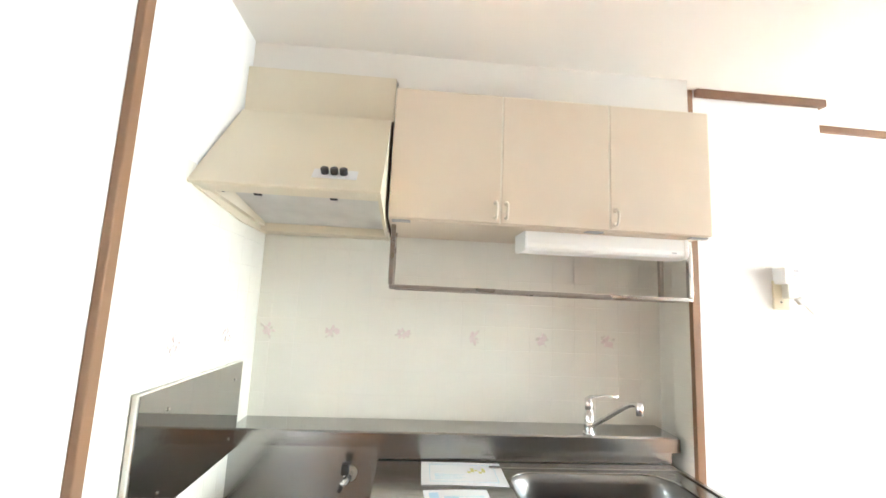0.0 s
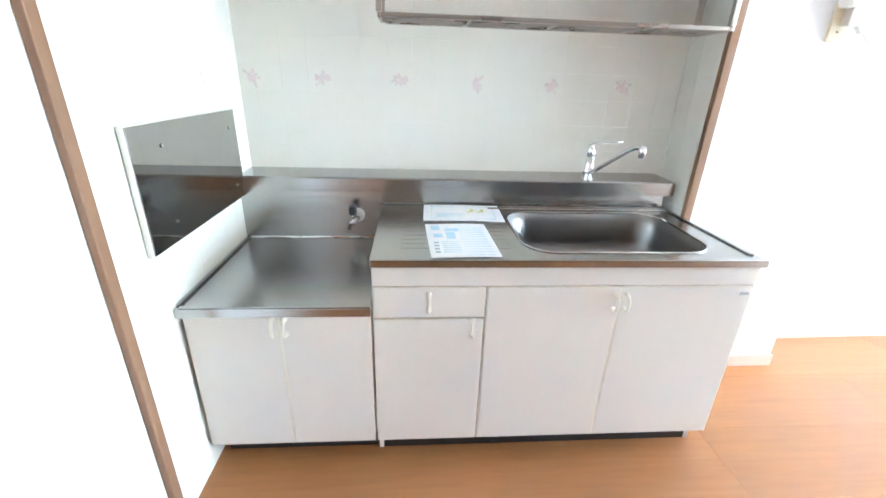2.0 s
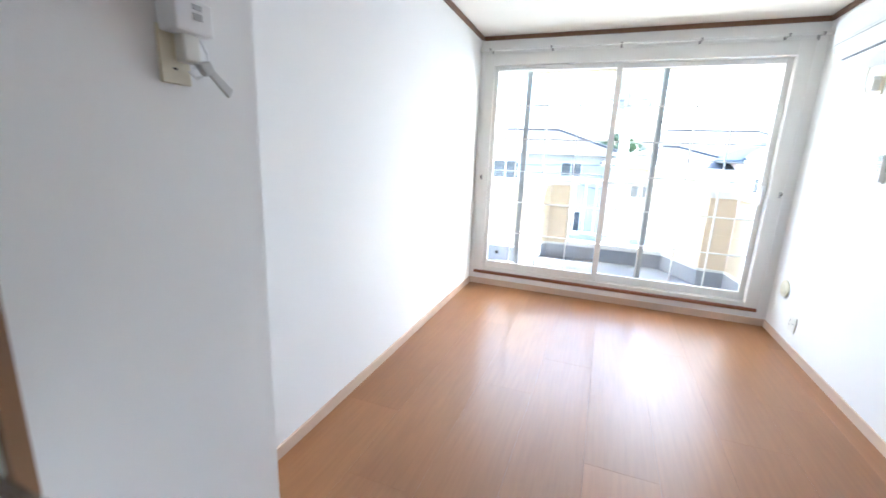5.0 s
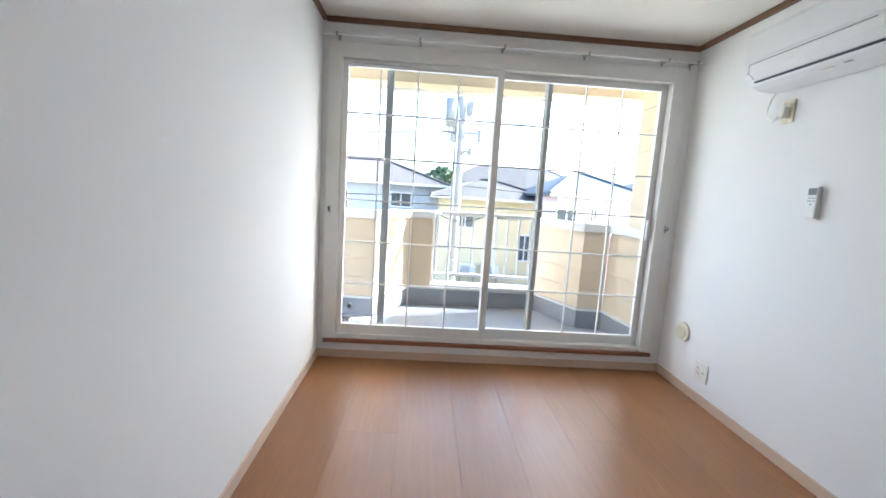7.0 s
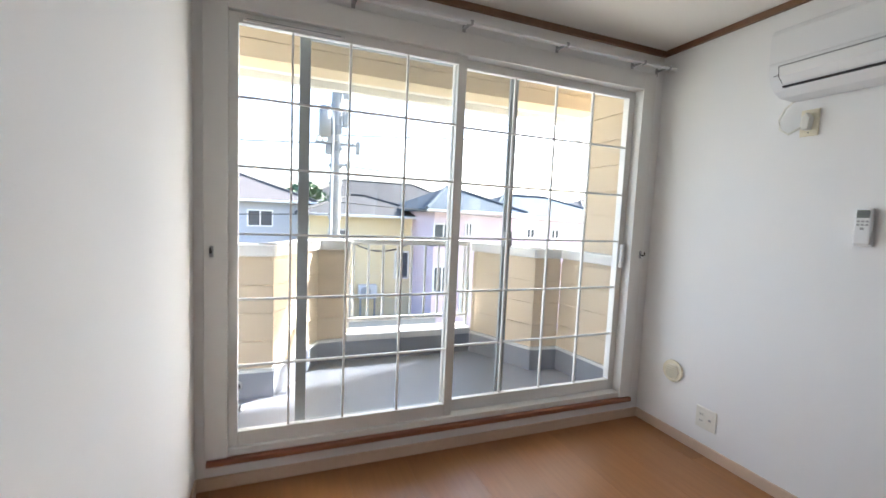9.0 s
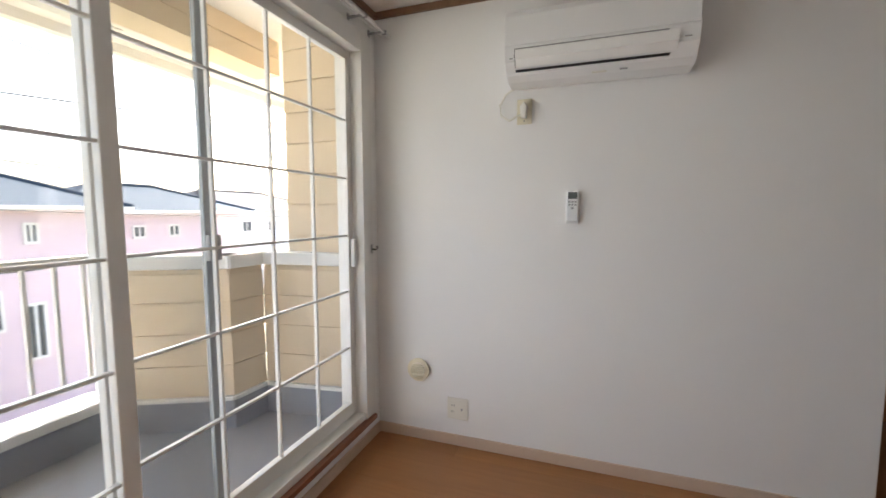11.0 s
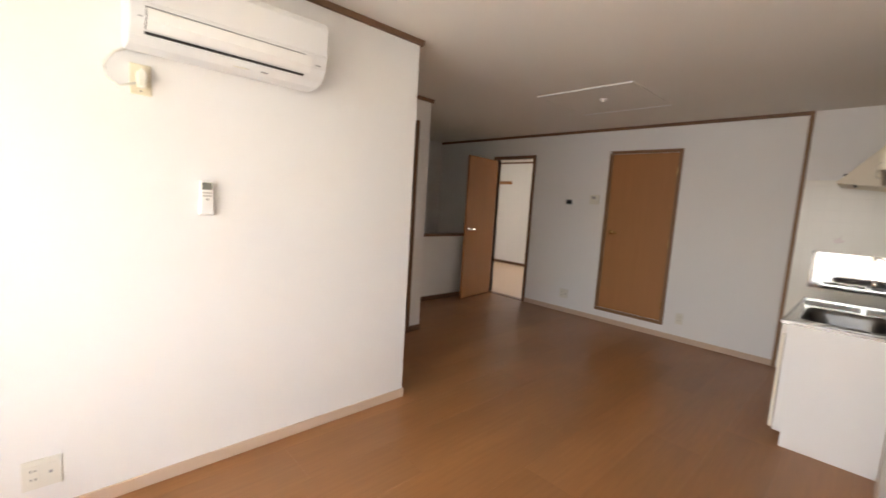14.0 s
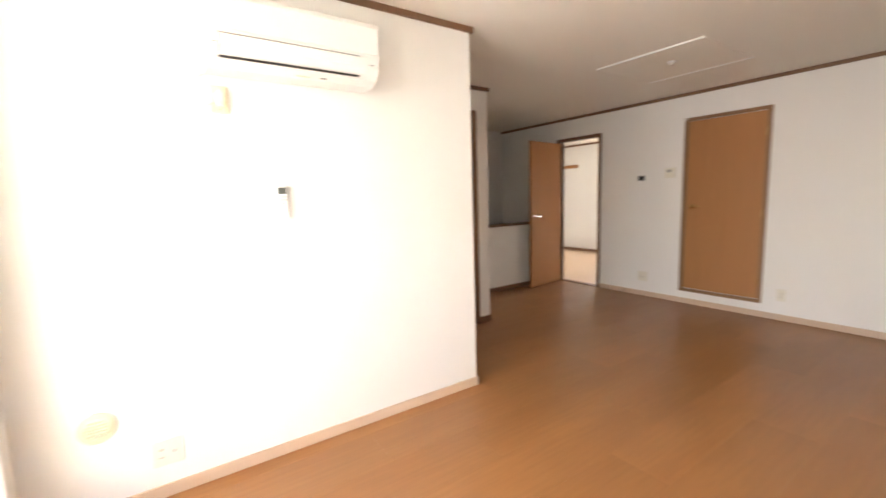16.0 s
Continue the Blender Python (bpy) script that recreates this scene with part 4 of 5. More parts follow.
wpart("clip_strap", prism([(2.340, 1.452), (2.352, 1.464), (2.402, 1.428), (2.390, 1.408)], "y", YI - 0.054, YI - 0.044, 0.002), CLIPG, alm, "pale grey dangling strap")
alm.location.x -= 0.045

# ---- air-conditioner wall ----
ac = thing("air_conditioner", (4.41, YA, 1.86), "white wall-mounted air conditioner above the cord socket", "air conditioner")
AX0, AX1 = 4.03, 4.785
prof = [(YA + 0.002, 1.872), (YA + 0.002, 2.150), (YA + 0.205, 2.150), (YA + 0.226, 2.140), (YA + 0.236, 2.118), (YA + 0.234, 1.985), (YA + 0.224, 1.93), (YA + 0.185, 1.885), (YA + 0.140, 1.866), (YA + 0.05, 1.862)]
wpart("casing", prism(prof, "x", AX0, AX1, 0.003), WHITEP, ac)
wpart("front_panel", prism([(YA + 0.235, 1.995), (YA + 0.240, 1.995), (YA + 0.2425, 2.115), (YA + 0.2365, 2.118)], "x", AX0 + 0.004, AX1 - 0.004), WHITEP, ac)
wpart("flap", prism([(YA + 0.206, 1.909), (YA + 0.238, 1.935), (YA + 0.243, 1.975), (YA + 0.235, 1.978), (YA + 0.200, 1.913)], "x", AX0 + 0.075, AX1 - 0.045, 0.001), ACRYL, ac, "white louvre flap")
wpart("air_slot", prism([(YA + 0.188, 1.894), (YA + 0.200, 1.894), (YA + 0.206, 1.901), (YA + 0.195, 1.905)], "x", AX0 + 0.10, AX1 - 0.045), BLACK, ac, "dark air slot")
wpart("indicator", box(AX0 + 0.03, YA + 0.228, 1.945, AX0 + 0.055, YA + 0.2335, 1.949), GREYP, ac)
wpart("printed_mark", box(4.36, YA + 0.152, 1.8685, 4.42, YA + 0.165, 1.8725), IVORY, ac, "small grey printed mark")
wpart("printed_mark", box(4.28, YA + 0.156, 1.8705, 4.31, YA + 0.166, 1.8745), GREYP, ac, "small grey printed mark")
wpart("power_cord", tube([(4.76, YA + 0.05, 1.875), (4.815, YA + 0.035, 1.845), (4.845, YA + 0.025, 1.80), (4.84, YA + 0.02, 1.75), (4.80, YA + 0.025, 1.722), (4.745, YA + 0.035, 1.745)], 0.005, 8), IVORY, ac, "white looped power cord", True)
wpart("flap_seam", box(AX0 + 0.11, YA + 0.228, 1.9785, AX1 - 0.0445, YA + 0.2405, 1.9812), GREYP, ac, "dark seam above the flap")
wpart("flap_end_seam", prism([(YA + 0.2065, 1.909), (YA + 0.2385, 1.935), (YA + 0.2437, 1.978), (YA + 0.2405, 1.978), (YA + 0.2355, 1.936), (YA + 0.2045, 1.911)], "x", AX1 - 0.0472, AX1 - 0.0446), BLACK, ac)
wpart("indicator", box(AX1 - 0.036, YA + 0.224, 1.942, AX1 - 0.022, YA + 0.2325, 1.9455), GREYP, ac)
ac.location.z += 0.015
so = thing("wall_socket", (4.74, YA, 1.78), "yellowed cream wall socket holding a plug", "socket", "wall sockets")
wpart("plate", box(4.704, YA, 1.720, 4.776, YA + 0.009, 1.840, 0.003), CREAMP, so)
wpart("plug", prism([(4.728, 1.745), (4.752, 1.745), (4.758, 1.80), (4.738, 1.822), (4.722, 1.80)], "y", YA + 0.009, YA + 0.045, 0.004), IVORY, so)
wpart("socket_hole", box(4.738, YA + 0.0085, 1.733, 4.743, YA + 0.0097, 1.738), BLACK, so)
so.location.x -= 0.012

rm = thing("remote_control", (4.49, YA, 1.24), "white remote control in a wall holder", "remote control")
wpart("holder", box(4.460, YA, 1.235, 4.522, YA + 0.012, 1.30, 0.004), WHITEP, rm)
rb = wpart("body", box(4.463, YA + 0.006, 1.242, 4.519, YA + 0.026, 1.394, 0.006), WHITEP, rm)
sub("display", box(4.470, YA + 0.0255, 1.352, 4.512, YA + 0.0268, 1.384, 0.0005), LCD, rb, "grey display", False)
for i in range(6):
    x, z = 4.472 + 0.014 * (i % 3), 1.338 - 0.014 * (i // 3)
    sub("button", box(x, YA + 0.0255, z - 0.004, x + 0.010, YA + 0.0275, z + 0.004, 0.001), GREYP, rb, "", False)
sub("button", box(4.485, YA + 0.0255, 1.303, 4.497, YA + 0.0275, 1.313, 0.001), GREYP, rb, "", False)

vn = thing("wall_vent", (5.300, YA, 0.405), "round cream plastic wall vent with slats", "vent")
wpart("ring", prism([(5.300 + 0.066 * math.cos(a), 0.405 + 0.066 * math.sin(a)) for a in [2 * math.pi * k / 32 for k in range(32)]], "y", YA, YA + 0.014, 0.004), CREAMP, vn)
wpart("grille_plate", prism([(5.300 + 0.046 * math.cos(a), 0.405 + 0.046 * math.sin(a)) for a in [2 * math.pi * k / 28 for k in range(28)]], "y", YA + 0.010, YA + 0.0165), EDGE, vn)
for i in range(6):
    z = 0.372 + 0.0132 * i
    w = math.sqrt(max(0.0001, 0.043 ** 2 - (z - 0.405) ** 2))
    wpart("slat", prism([(YA + 0.0165, z - 0.004), (YA + 0.026, z - 0.007), (YA + 0.027, z - 0.005), (YA + 0.0165, z)], "x", 5.300 - w, 5.300 + w), CREAMP, vn)


def outlet(name, at, face, gang, label, mat=IVORY):
    """A flush socket plate. face: the wall's outward axis, +y or +x."""
    w, h = (0.118 if gang == 2 else 0.070), 0.120
    t = new(name)
    tagged(t, label, "socket", "wall sockets")
    m = pose(*at) @ (pose(0, 0, 0, 0, 0, 0) if face == "+y" else pose(0, 0, 0, 0, 0, -90))
    t.matrix_world = m
    part("plate", box(-w / 2, 0, -h / 2, w / 2, 0.007, h / 2, 0.0025), mat, t)
    for g in range(gang):
        cx = (g - (gang - 1) / 2) * 0.05
        ins = part("insert", box(cx - 0.017, 0.005, -0.036, cx + 0.017, 0.0085, 0.036, 0.001), mat, t)
        if gang == 2 and g == 0:
            part("jack", rod((cx, 0.0085, 0), (cx, 0.012, 0), 0.006, 12), GREYP, ins, "round aerial jack")
        else:
            for dz in (0.018, -0.018):
                part("slot", boxes((cx - 0.008, 0.008, dz - 0.005, cx - 0.005, 0.0092, dz + 0.005), (cx + 0.005, 0.008, dz - 0.005, cx + 0.008, 0.0092, dz + 0.005)), BLACK, ins)
    return t


outlet("wall_socket", (5.070, YA, 0.21), "+y", 2, "ivory double wall plate with a socket and an aerial jack")
outlet("wall_socket", (XI, 0.09, 0.222), "+x", 1, "ivory wall socket near the baseboard")
outlet("wall_socket", (XL, -3.007, 0.246), "+x", 2, "ivory double wall socket near the baseboard")
outlet("wall_socket", (XL, -1.597, 0.252), "+x", 1, "ivory wall socket near the baseboard")
sw = thing("light_switch", (XL, -3.055, 1.463), "dark grey push switch on a small plate", "switch")
wpart("plate", box(XL, -3.10, 1.431, XL + 0.008, -3.01, 1.495, 0.002), GREYP, sw)
wpart("button", box(XL + 0.008, -3.09, 1.44, XL + 0.012, -3.02, 1.486, 0.002), BLACK, sw)
th = thing("bath_controller", (XL, -2.706, 1.506), "ivory water heater control plate on the wall", "control panel")
wpart("case", box(XL, -2.766, 1.448, XL + 0.018, -2.646, 1.564, 0.004), IVORY, th)
wpart("display", box(XL + 0.018, -2.738, 1.514, XL + 0.0192, -2.691, 1.544), GREYP, th)
wpart("button", box(XL + 0.018, -2.681, 1.496, XL + 0.0205, -2.661, 1.516, 0.001), WHITEP, th)

# ceiling
ht = thing("ceiling_hatch", (1.325, -2.08, H), "white edged loft hatch flush with the ceiling", "ceiling hatch", kind="structure")
a0, a1, b0, b1 = 0.905, 1.745, -2.505, -1.65
wpart("hatch_panel", box(a0, b0, H - 0.006, a1, b1, H + 0.01), CEIL, ht)
wpart("edge_strip", box(a0 - 0.016, b0, H - 0.012, a0, b1, H + 0.005, 0.002), WHITEP, ht, "white edge strip")
wpart("edge_strip", box(a1, b0, H - 0.012, a1 + 0.016, b1, H + 0.005, 0.002), WHITEP, ht, "white edge strip")
for y in (b0, b1):
    wpart("side_joint", box(a0, y - 0.003, H - 0.007, a1, y + 0.003, H - 0.002), CEIL, ht)
rs = thing("ceiling_rose", (1.39, -2.055, H - 0.006), "round white plastic ceiling lamp socket", "lamp socket")
wpart("rose_base", rod((1.39, -2.055, H - 0.006), (1.39, -2.055, H - 0.018), 0.034, 24, 0.03), WHITEP, rs, "", True)
wpart("rose_cap", rod((1.39, -2.055, H - 0.018), (1.39, -2.055, H - 0.034), 0.022, 20, 0.019), IVORY, rs, "", True)

# ---- outdoors ----
GZ = -4.3
GRASS = surface("dry_ground", (0.20, 0.19, 0.12), (0.30, 0.28, 0.20), 0.5, 0.9, 0.4, 20)
ROOFG = surface("grey_roof_tile", (0.065, 0.062, 0.060), (0.10, 0.095, 0.09), 1.0, 0.9, 0.4, 30)
ROOFB = surface("brown_roof_tile", (0.078, 0.072, 0.070), (0.115, 0.105, 0.10), 1.0, 0.9, 0.4, 30)
ROOFT = surface("teal_roof", (0.055, 0.070, 0.082), (0.085, 0.10, 0.115), 1.0, 0.85, 0.3, 30)
for roof in (ROOFG, ROOFB, ROOFT):
    roof.node_tree.nodes["Principled BSDF"].inputs["Specular IOR Level"].default_value = 0.1
RENDERC = surface("yellow_render", (0.77, 0.63, 0.38), (0.81, 0.68, 0.44), 0.6, 0.8, 0.4, 60)
RENDERP = surface("pink_render", (0.67, 0.54, 0.60), (0.73, 0.60, 0.66), 0.6, 0.8, 0.4, 60)
RENDERG = surface("grey_render", (0.42, 0.43, 0.46), (0.48, 0.49, 0.52), 0.6, 0.8, 0.4, 60)
RENDERW = surface("white_render", (0.70, 0.70, 0.70), (0.76, 0.76, 0.76), 0.6, 0.8, 0.4, 60)
PANE = surface("dark_pane", (0.05, 0.06, 0.07), (0.09, 0.10, 0.11), 1.0, 0.1)
CONC = surface("concrete", (0.28, 0.28, 0.28), (0.36, 0.36, 0.36), 2.0, 0.8, 0.4, 40)
LEAF = surface("leaf_green", (0.05, 0.085, 0.035), (0.09, 0.13, 0.055), 3, 0.7, object_random=0.3)
BARK = surface("bark", (0.09, 0.065, 0.045), (0.14, 0.10, 0.07), 6, 0.9, 0.6, 40)

structure("ground", box(-300, -700, GZ - 0.2, 900, 700, GZ), GRASS, "dry pale ground between the houses", "ground")
structure("house_base", box(-3.2, -6, GZ, XW + 0.15, 2.5, -0.125), SIDING, "tan lower storey under the flat", "house wall")


def house(x, y0, y1, depth, eave, ridge, wall_mat, roof_mat, windows, label, hip=2.2, over=0.5, group="houses across the gap"):
    """A house whose front faces -x, with a hipped roof along y and framed windows (y, z, width, height)."""
    h = thing("house", (x, (y0 + y1) / 2, GZ), label, "house", group)
    wpart("wall", box(x, y0, GZ, x + depth, y1, eave), wall_mat, h)
    bm = bmesh.new()
    a = [bm.verts.new(p) for p in ((x - over, y0 - over, eave), (x + depth + over, y0 - over, eave), (x + depth + over, y1 + over, eave), (x - over, y1 + over, eave))]
    b = [bm.verts.new((p.co.x, p.co.y, eave + 0.12)) for p in a]
    r = [bm.verts.new((x + depth / 2, y0 + hip, ridge)), bm.verts.new((x + depth / 2, y1 - hip, ridge))]
    bm.faces.new(a)
    for i in range(4):
        bm.faces.new((a[i], a[(i + 1) % 4], b[(i + 1) % 4], b[i]))
    for f in ((b[0], b[1], r[0]), (b[1], b[2], r[1], r[0]), (b[2], b[3], r[1]), (b[3], b[0], r[0], r[1])):
        bm.faces.new(f)
    bmesh.ops.recalc_face_normals(bm, faces=list(bm.faces))
    rf = wpart("roof", bm, roof_mat, h)
    sub("ridge_cap", tube([(x + depth / 2, y0 + hip, ridge + 0.02), (x + depth / 2, y1 - hip, ridge + 0.02)], 0.09, 8), roof_mat, rf, "", False)
    for yy, rr in ((y0 - over, (x + depth / 2, y0 + hip, ridge)), (y1 + over, (x + depth / 2, y1 - hip, ridge))):
        sub("hip_cap", tube([(x - over, yy, eave + 0.13), rr], 0.08, 8), roof_mat, rf, "", False)
    wpart("gutter", box(x - over - 0.08, y0 - over, eave + 0.0, x - over, y1 + over, eave + 0.11, 0.02), COPING, h, "white gutter")
    for wy, wz, ww, wh in windows:
        w = wpart("window", boxes((x - 0.06, wy - ww / 2, wz - wh / 2, x, wy - ww / 2 + 0.07, wz + wh / 2), (x - 0.06, wy + ww / 2 - 0.07, wz - wh / 2, x, wy + ww / 2, wz + wh / 2), (x - 0.06, wy - ww / 2 + 0.07, wz - wh / 2, x, wy + ww / 2 - 0.07, wz - wh / 2 + 0.07), (x - 0.06, wy - ww / 2 + 0.07, wz + wh / 2 - 0.07, x, wy + ww / 2 - 0.07, wz + wh / 2), (x - 0.05, wy - 0.03, wz - wh / 2 + 0.07, x, wy + 0.03, wz + wh / 2 - 0.07)), COPING, h)
        sub("pane", box(x - 0.02, wy - ww / 2 + 0.06, wz - wh / 2 + 0.06, x - 0.012, wy + ww / 2 - 0.06, wz + wh / 2 - 0.06), PANE, w, "", False)
    return h


house(22.0, -6.4, -1.2, 7, 1.05, 2.1, RENDERC, ROOFG, ((-5.95, 0.35, 0.5, 0.7), (-5.3, -1.1, 0.7, 1.3), (-2.4, 0.1, 0.9, 0.8)), "cream rendered two-storey house with a grey hipped roof")
house(19.0, -9.2, -5.75, 6, 1.4, 2.6, RENDERP, ROOFT, ((-6.15, 0.55, 0.9, 0.85), (-7.25, 0.75, 0.35, 0.6), (-6.15, -1.3, 0.8, 1.1), (-7.2, -2.0, 0.5, 1.6)), "pink rendered house with a blue-grey hipped roof", 1.6)
house(20.5, -16.0, -9.3, 6, 1.3, 2.5, RENDERP, ROOFT, ((-11.2, 0.6, 0.5, 0.5), (-12.6, 0.6, 0.5, 0.5), (-10.8, -1.8, 0.9, 1.2)), "long pink rendered house with a blue-grey roof", 2.0)
house(26.0, -1.3, 9.0, 8, 1.55, 3.1, RENDERG, ROOFB, ((0.9, 0.75, 1.2, 0.85), (4.6, 0.6, 1.6, 1.1), (0.9, -2.2, 1.6, 1.4)), "grey rendered house with a brown tiled roof", 3.4)
house(27.0, -32.0, -20.0, 9, 1.5, 3.0, RENDERW, ROOFG, ((-23.0, 0.4, 0.9, 0.8), (-25.4, 0.4, 0.9, 0.8), (-28.5, 0.4, 1.0, 0.8)), "white rendered house with a low grey roof", 3.0)
house(40.0, -16.0, -2.0, 9, 2.0, 4.2, RENDERW, ROOFG, ((-6.0, 0.9, 1.4, 1.0), (-10.0, 0.9, 1.4, 1.0)), "far white house with a grey roof", 3.5)
house(44.0, 4.0, 18.0, 9, 1.8, 4.0, RENDERW, ROOFB, ((7.0, 0.8, 1.4, 1.0), (12.0, 0.8, 1.4, 1.0)), "far white house with a brown roof", 3.5)
wl = thing("garden_wall", (18.2, -5, GZ), "low pale block wall in front of the houses", "garden wall")
wpart("wall", box(18.0, -5.6, GZ, 18.15, 6.0, -2.6), CONC, wl)
wpart("coping", box(17.97, -5.6, -2.6, 18.18, 6.0, -2.5, 0.02), COPING, wl)
for y in (-2.6, -3.7):
    u = thing("outdoor_unit", (21.7, y, -2.75), "white outdoor air-conditioner unit on a wall shelf", "outdoor unit", "outdoor units")
    wpart("case", box(21.55, y - 0.4, -2.55, 21.95, y + 0.4, -1.95, 0.03), RENDERW, u)
    wpart("fan_guard", rod((21.56, y + 0.1, -2.25), (21.53, y + 0.1, -2.25), 0.24, 20), GREYP, u)
    wpart("stand", boxes((21.6, y - 0.35, GZ, 21.68, y - 0.28, -2.55), (21.6, y + 0.28, GZ, 21.68, y + 0.35, -2.55)), CONC, u)

POLEM = surface("weathered_galvanised", (0.22, 0.225, 0.23), (0.30, 0.305, 0.31), 5, 0.6, 0.3, 40)
POLEC = surface("pole_concrete", (0.24, 0.24, 0.235), (0.31, 0.31, 0.30), 3, 0.85, 0.4, 60)
pl = thing("utility_pole", (14.0, -1.32, GZ), "grey concrete utility pole with fittings and cables", "utility pole")
wpart("pole", rod((14.0, -1.32, GZ), (14.0, -1.32, 8.0), 0.15, 16, 0.11), POLEC, pl, "", True)
wpart("transformer", rod((13.86, -1.04, 3.02), (13.86, -1.04, 3.72), 0.14, 18), POLEM, pl, "grey transformer can", True)
wpart("cross_arm", box(13.95, -1.78, 2.86, 14.02, -0.82, 2.92), POLEM, pl)
wpart("cross_arm", box(13.93, -2.1, 4.6, 14.03, -0.5, 4.7), POLEM, pl)
for y in (-1.72, -1.58, -1.0, -0.88):
    wpart("insulator", rod((13.98, y, 2.92), (13.98, y, 3.06), 0.04, 10, 0.025), COPING, pl)
for k in range(7):
    z, a = 2.5 + 0.21 * k, 1.1 * k
    wpart("bracket", boxes((14.0 + 0.02 * math.cos(a), -1.36, z, 14.0 + 0.38 * math.cos(a), -1.30, z + 0.05), (13.97 + 0.3 * math.cos(a), -1.38 + 0.2 * math.sin(a), z - 0.05, 14.05 + 0.3 * math.cos(a), -1.26 + 0.2 * math.sin(a), z + 0.16)), POLEM, pl)
wpart("service_pipe", tube([(13.86, -1.22, GZ), (13.87, -1.23, 1.5), (13.88, -1.24, 3.4), (13.95, -1.2, 3.7)], 0.03, 8), COPING, pl)
wpart("junction_box", box(13.86, -1.88, 2.66, 13.96, -1.78, 2.98, 0.02), POLEM, pl)
for k in range(9):
    z = -0.6 + 0.42 * k
    wpart("band", rod((14.0, -1.32, z), (14.0, -1.32, z + 0.06), 0.165, 14), POLEM, pl)
for k, (y, z, h, w) in enumerate(((-1.55, 3.35, 0.34, 0.16), (-1.12, 2.62, 0.2, 0.12), (-1.52, 3.95, 0.3, 0.14), (-1.6, 2.3, 0.2, 0.1))):
    wpart("switch_box", box(13.84, y - w / 2, z, 13.96, y + w / 2, z + h, 0.015), POLEM, pl)
    wpart("bracket", box(13.9, min(y, -1.32), z + h / 2 - 0.02, 13.95, max(y, -1.32), z + h / 2 + 0.02), POLEM, pl)
for i, (z0, z1, yy, dx) in enumerate(((2.4, 2.0, -40, 6), (1.5, 1.45, -30, 6), (1.2, 1.0, 30, 4), (2.9, 2.6, 30, 3), (4.6, 4.2, -40, 5), (3.1, 5.2, -25, -5))):
    cb = thing("overhead_cable", (14.0, -1.32, z0), "thin dark overhead cable from the utility pole", "cable", "overhead cables")
    wpart("cable", tube([(14.0 + dx * s, -1.32 + (yy + 1.32) * s, z0 + (z1 - z0) * s - 0.9 * 4 * s * (1 - s) * 0.35) for s in [k / 14 for k in range(15)]], 0.014, 6), BLACK, cb)


def tree(x, y, h, spread, seed):
    rnd = random.Random(seed)
    t = thing("tree", (x, y, GZ), "dark green broadleaf tree behind the houses", "tree", "trees")
    wpart("trunk", rod((x, y, GZ), (x, y, GZ + h * 0.7), 0.22, 10, 0.08), BARK, t)
    bm = bmesh.new()
    for i in range(900):
        a, u = rnd.uniform(0, 6.283), rnd.random()
        r = spread * (0.35 + 0.65 * rnd.random()) * math.sin(math.pi * (0.15 + 0.8 * u))
        c = Vector((x + r * math.cos(a), y + r * math.sin(a), GZ + h * (0.45 + 0.55 * u)))
        d = Vector((rnd.gauss(0, 1), rnd.gauss(0, 1), rnd.gauss(0, 1))).normalized()
        e = d.orthogonal().normalized() * rnd.uniform(0.12, 0.26)
        f = d * rnd.uniform(0.12, 0.24)
        bm.faces.new([bm.verts.new(c + v) for v in (e, f, -e, -f)])
    wpart("crown", bm, LEAF, t)


tree(34.0, -1.6, 7.4, 2.6, 3)
tree(35.0, 2.0, 7.0, 2.4, 5)

# ---- floor boards ----
def board_mesh(w, l):
    return mesh_of(box(0.0002, 0.0002, -0.006, l - 0.0002, w - 0.0002, 0.0, 0.0004, 1), "board", FLOORB)


BWID, BLEN = 0.303, 1.818
cache = {}
row = 0
y = -4.38
while y < YN - 0.01:
    w = min(BWID, YN - y)
    x = XL - (0.0, 0.91, 0.45, 1.36)[row % 4]
    while x < XW:
        xa, xb = max(x, XL), min(x + BLEN, XW)
        if xb - xa > 0.02:
            key = (round(w, 3), round(xb - xa, 3))
            if key not in cache:
                cache[key] = board_mesh(w, xb - xa)
            b = new("board", cache[key])
            b.location = (xa, y, 0.0)
            b.parent = floor_ob
        x += BLEN
    y += BWID
    row += 1

# ---- wall tiles ----
PITCH = 0.1028
tcache = {}


def tile(w, h):
    key = (round(w, 3), round(h, 3))
    if key not in tcache:
        bm = box(0.0005, 0, 0.0005, w - 0.0005, 0.006, h - 0.0005)
        bmesh.ops.bevel(bm, geom=[e for e in bm.edges if all(v.co.y < 0.001 for v in e.verts)], offset=0.0006, segments=1, affect="EDGES")
        tcache[key] = mesh_of(bm, "tile", TILE)
    return tcache[key]


def tiled(parent, at, turn, u0, u1, z0, z1, ucentre, zcentre):
    """Tiles over u0..u1, z0..z1 of a wall, in line with a tile centred at ucentre, zcentre."""
    ua = ucentre - PITCH / 2 - math.ceil((ucentre - PITCH / 2 - u0) / PITCH) * PITCH
    za = zcentre - PITCH / 2 - math.ceil((zcentre - PITCH / 2 - z0) / PITCH) * PITCH
    frame_m = pose(*at, 0, 0, turn)
    z = za
    while z < z1 - 0.002:
        u = ua
        a, b = max(z, z0), min(z + PITCH, z1)
        while u < u1 - 0.002:
            c, d = max(u, u0), min(u + PITCH, u1)
            if d - c > 0.008 and b - a > 0.008:
                o = new("tile", tile(d - c, b - a))
                o.parent = parent
                o.matrix_world = frame_m @ Matrix.Translation((c, 0, a))
            u += PITCH
        z += PITCH


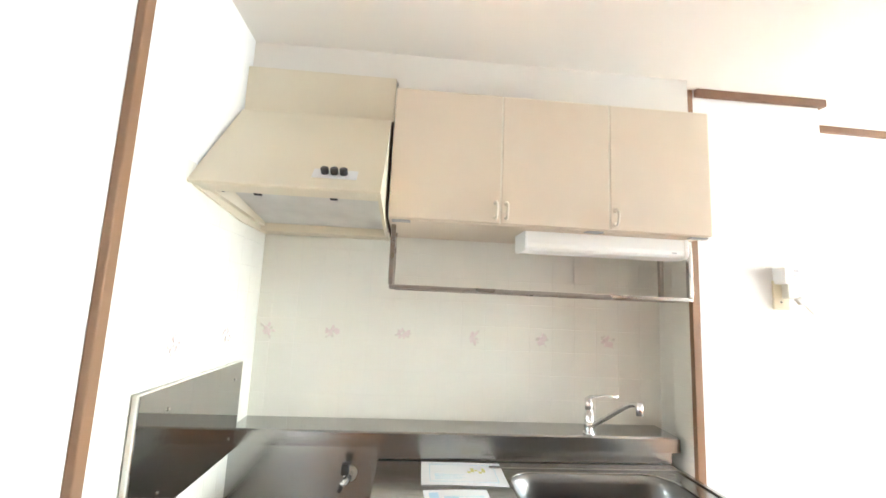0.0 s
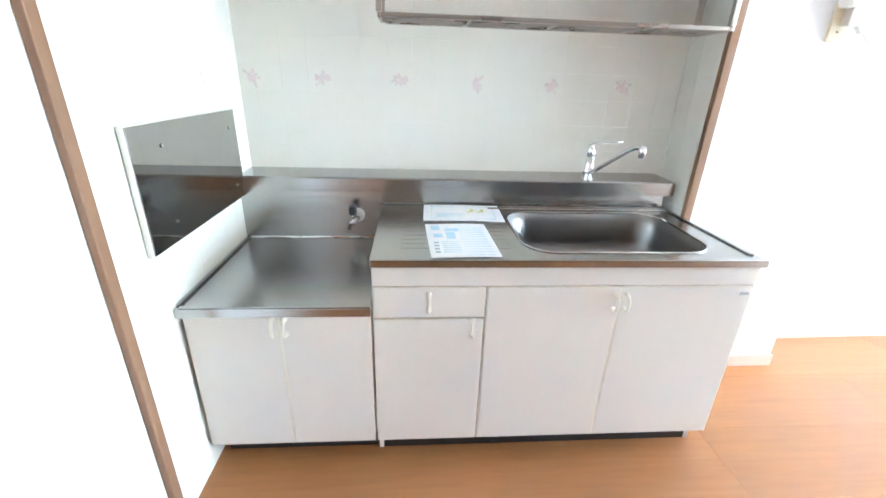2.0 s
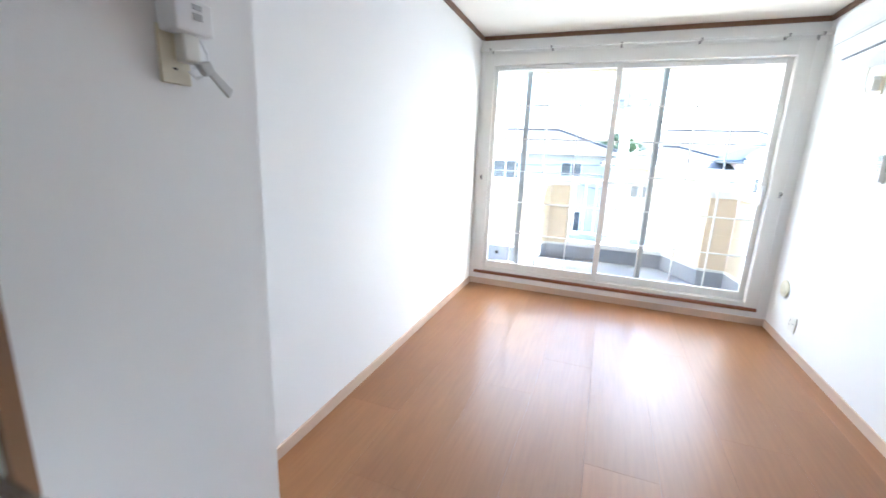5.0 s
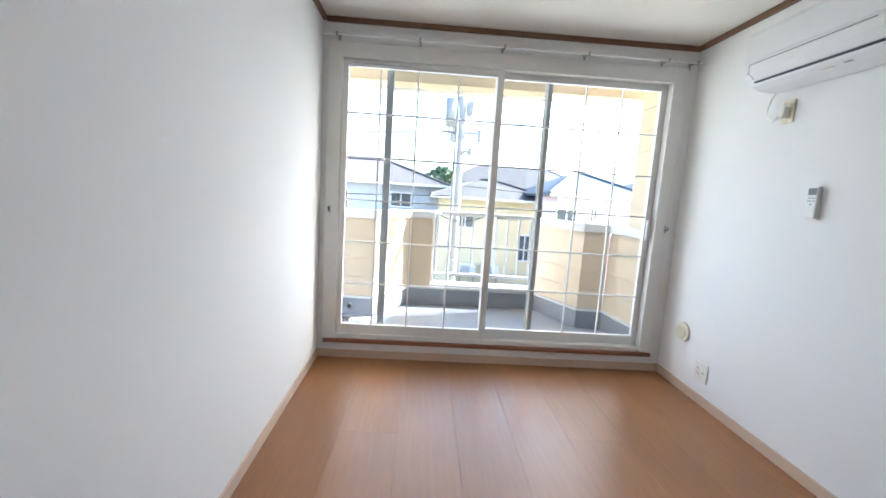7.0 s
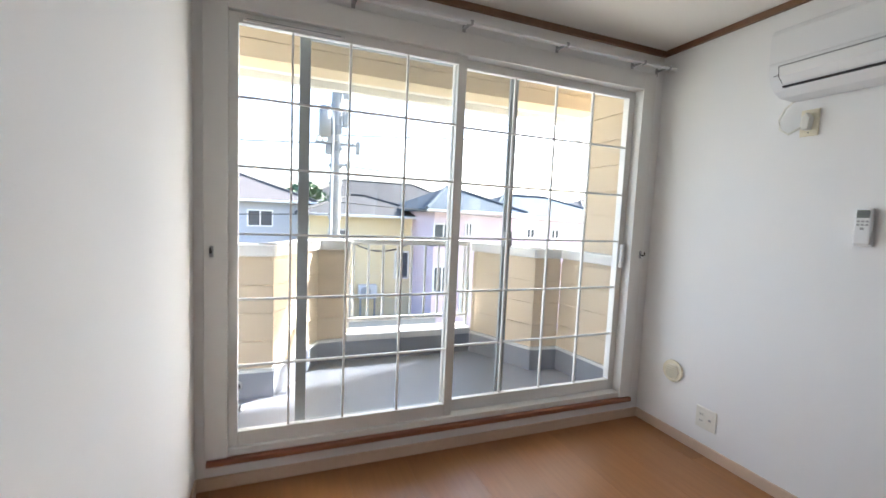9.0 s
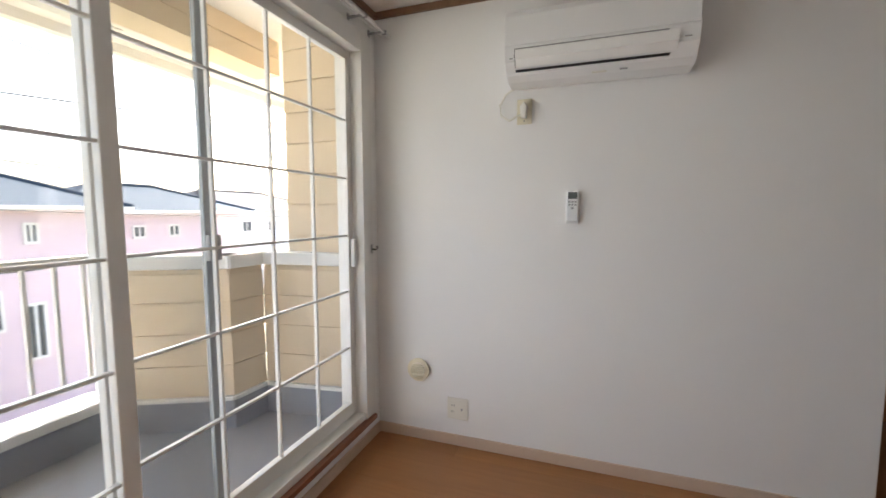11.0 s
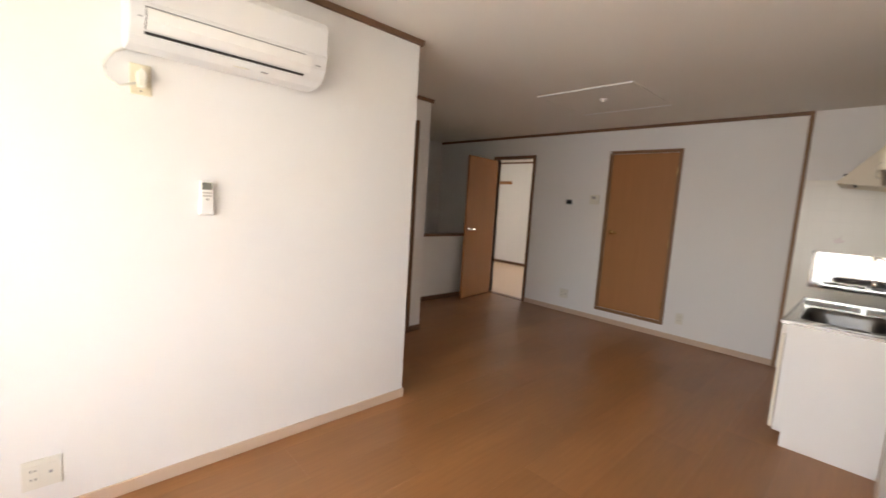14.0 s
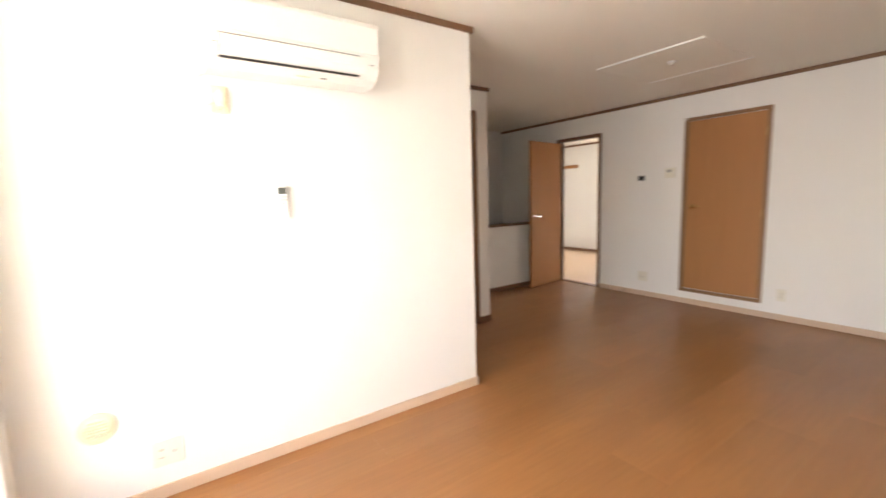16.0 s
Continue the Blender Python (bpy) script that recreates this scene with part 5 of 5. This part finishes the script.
TZ = 1.76
structure("trim_grout_back", box(XL, YK - 0.0072, 0, XK, YK, TZ), GROUT, "pale grout bed behind the kitchen tiles", "grout")
structure("trim_grout_left", box(XL, YP + 0.02, 0, XL + 0.0072, YK - 0.0072, TZ), GROUT, "pale grout bed behind the kitchen tiles", "grout")
structure("trim_grout_right", box(XK - 0.0072, YI + 0.02, 0, XK, YK - 0.0072, TZ), GROUT, "pale grout bed behind the kitchen tiles", "grout")
tiled(wall_k, (0, YK - 0.008, 0), 0, XL + 0.008, XK - 0.008, 0.89, TZ, 0.683, 1.245)
tiled(wall_left, (XL + 0.008, 0, 0), 90, YP + 0.022, YK - 0.008, 0.0, TZ, -0.106, 1.245)
tiled(wall_i, (XK - 0.008, 0, 0), -90, -(YK - 0.008), -(YI + 0.022), 0.80, TZ, -0.13, 1.245)


def flower(at, turn, seed):
    """A small pink glazed motif on a tile."""
    rnd = random.Random(seed)
    m = pose(*at, 0, 0, turn)
    f = thing("tile_motif", at, "faint pink flower motif glazed on a tile", "tile motif", "tile motifs")
    f.matrix_world = m
    for name, mat, k, r in (("petals", PINK, 18, 0.030), ("leaves", LEAFG, 10, 0.040)):
        bm = bmesh.new()
        for i in range(k):
            a, q = rnd.uniform(0, 6.28), rnd.uniform(0.1, 0.9)
            c = Vector((r * q * math.cos(a), -0.0008, r * q * math.sin(a)))
            w = rnd.uniform(0.003, 0.007)
            pts = [c + Vector((w * 1.6 * math.cos(a) * math.cos(t) - w * math.sin(a) * math.sin(t), 0, w * 1.6 * math.sin(a) * math.cos(t) + w * math.cos(a) * math.sin(t))) for t in [6.283 * q / 8 for q in range(8)]]
            va = [bm.verts.new(p - Vector((0, 0.00012 * i + (0.002 if name == "petals" else 0), 0))) for p in pts]
            vb = [bm.verts.new(p + Vector((0, 0.0006, 0))) for p in pts]
            bm.faces.new(va)
            for q in range(8):
                bm.faces.new((va[q], va[(q + 1) % 8], vb[(q + 1) % 8], vb[q]))
        bmesh.ops.recalc_face_normals(bm, faces=list(bm.faces))
        part(name, bm, mat, f)
    return f


for i in range(6):
    flower((0.683 + 3 * PITCH * (i - 2) + (0.04 if i == 0 else 0), YK - 0.008, 1.245), 0, 10 + i)
for i in range(2):
    flower((XL + 0.008, -0.106 - 3.3 * PITCH * i, 1.245), 90, 30 + i)
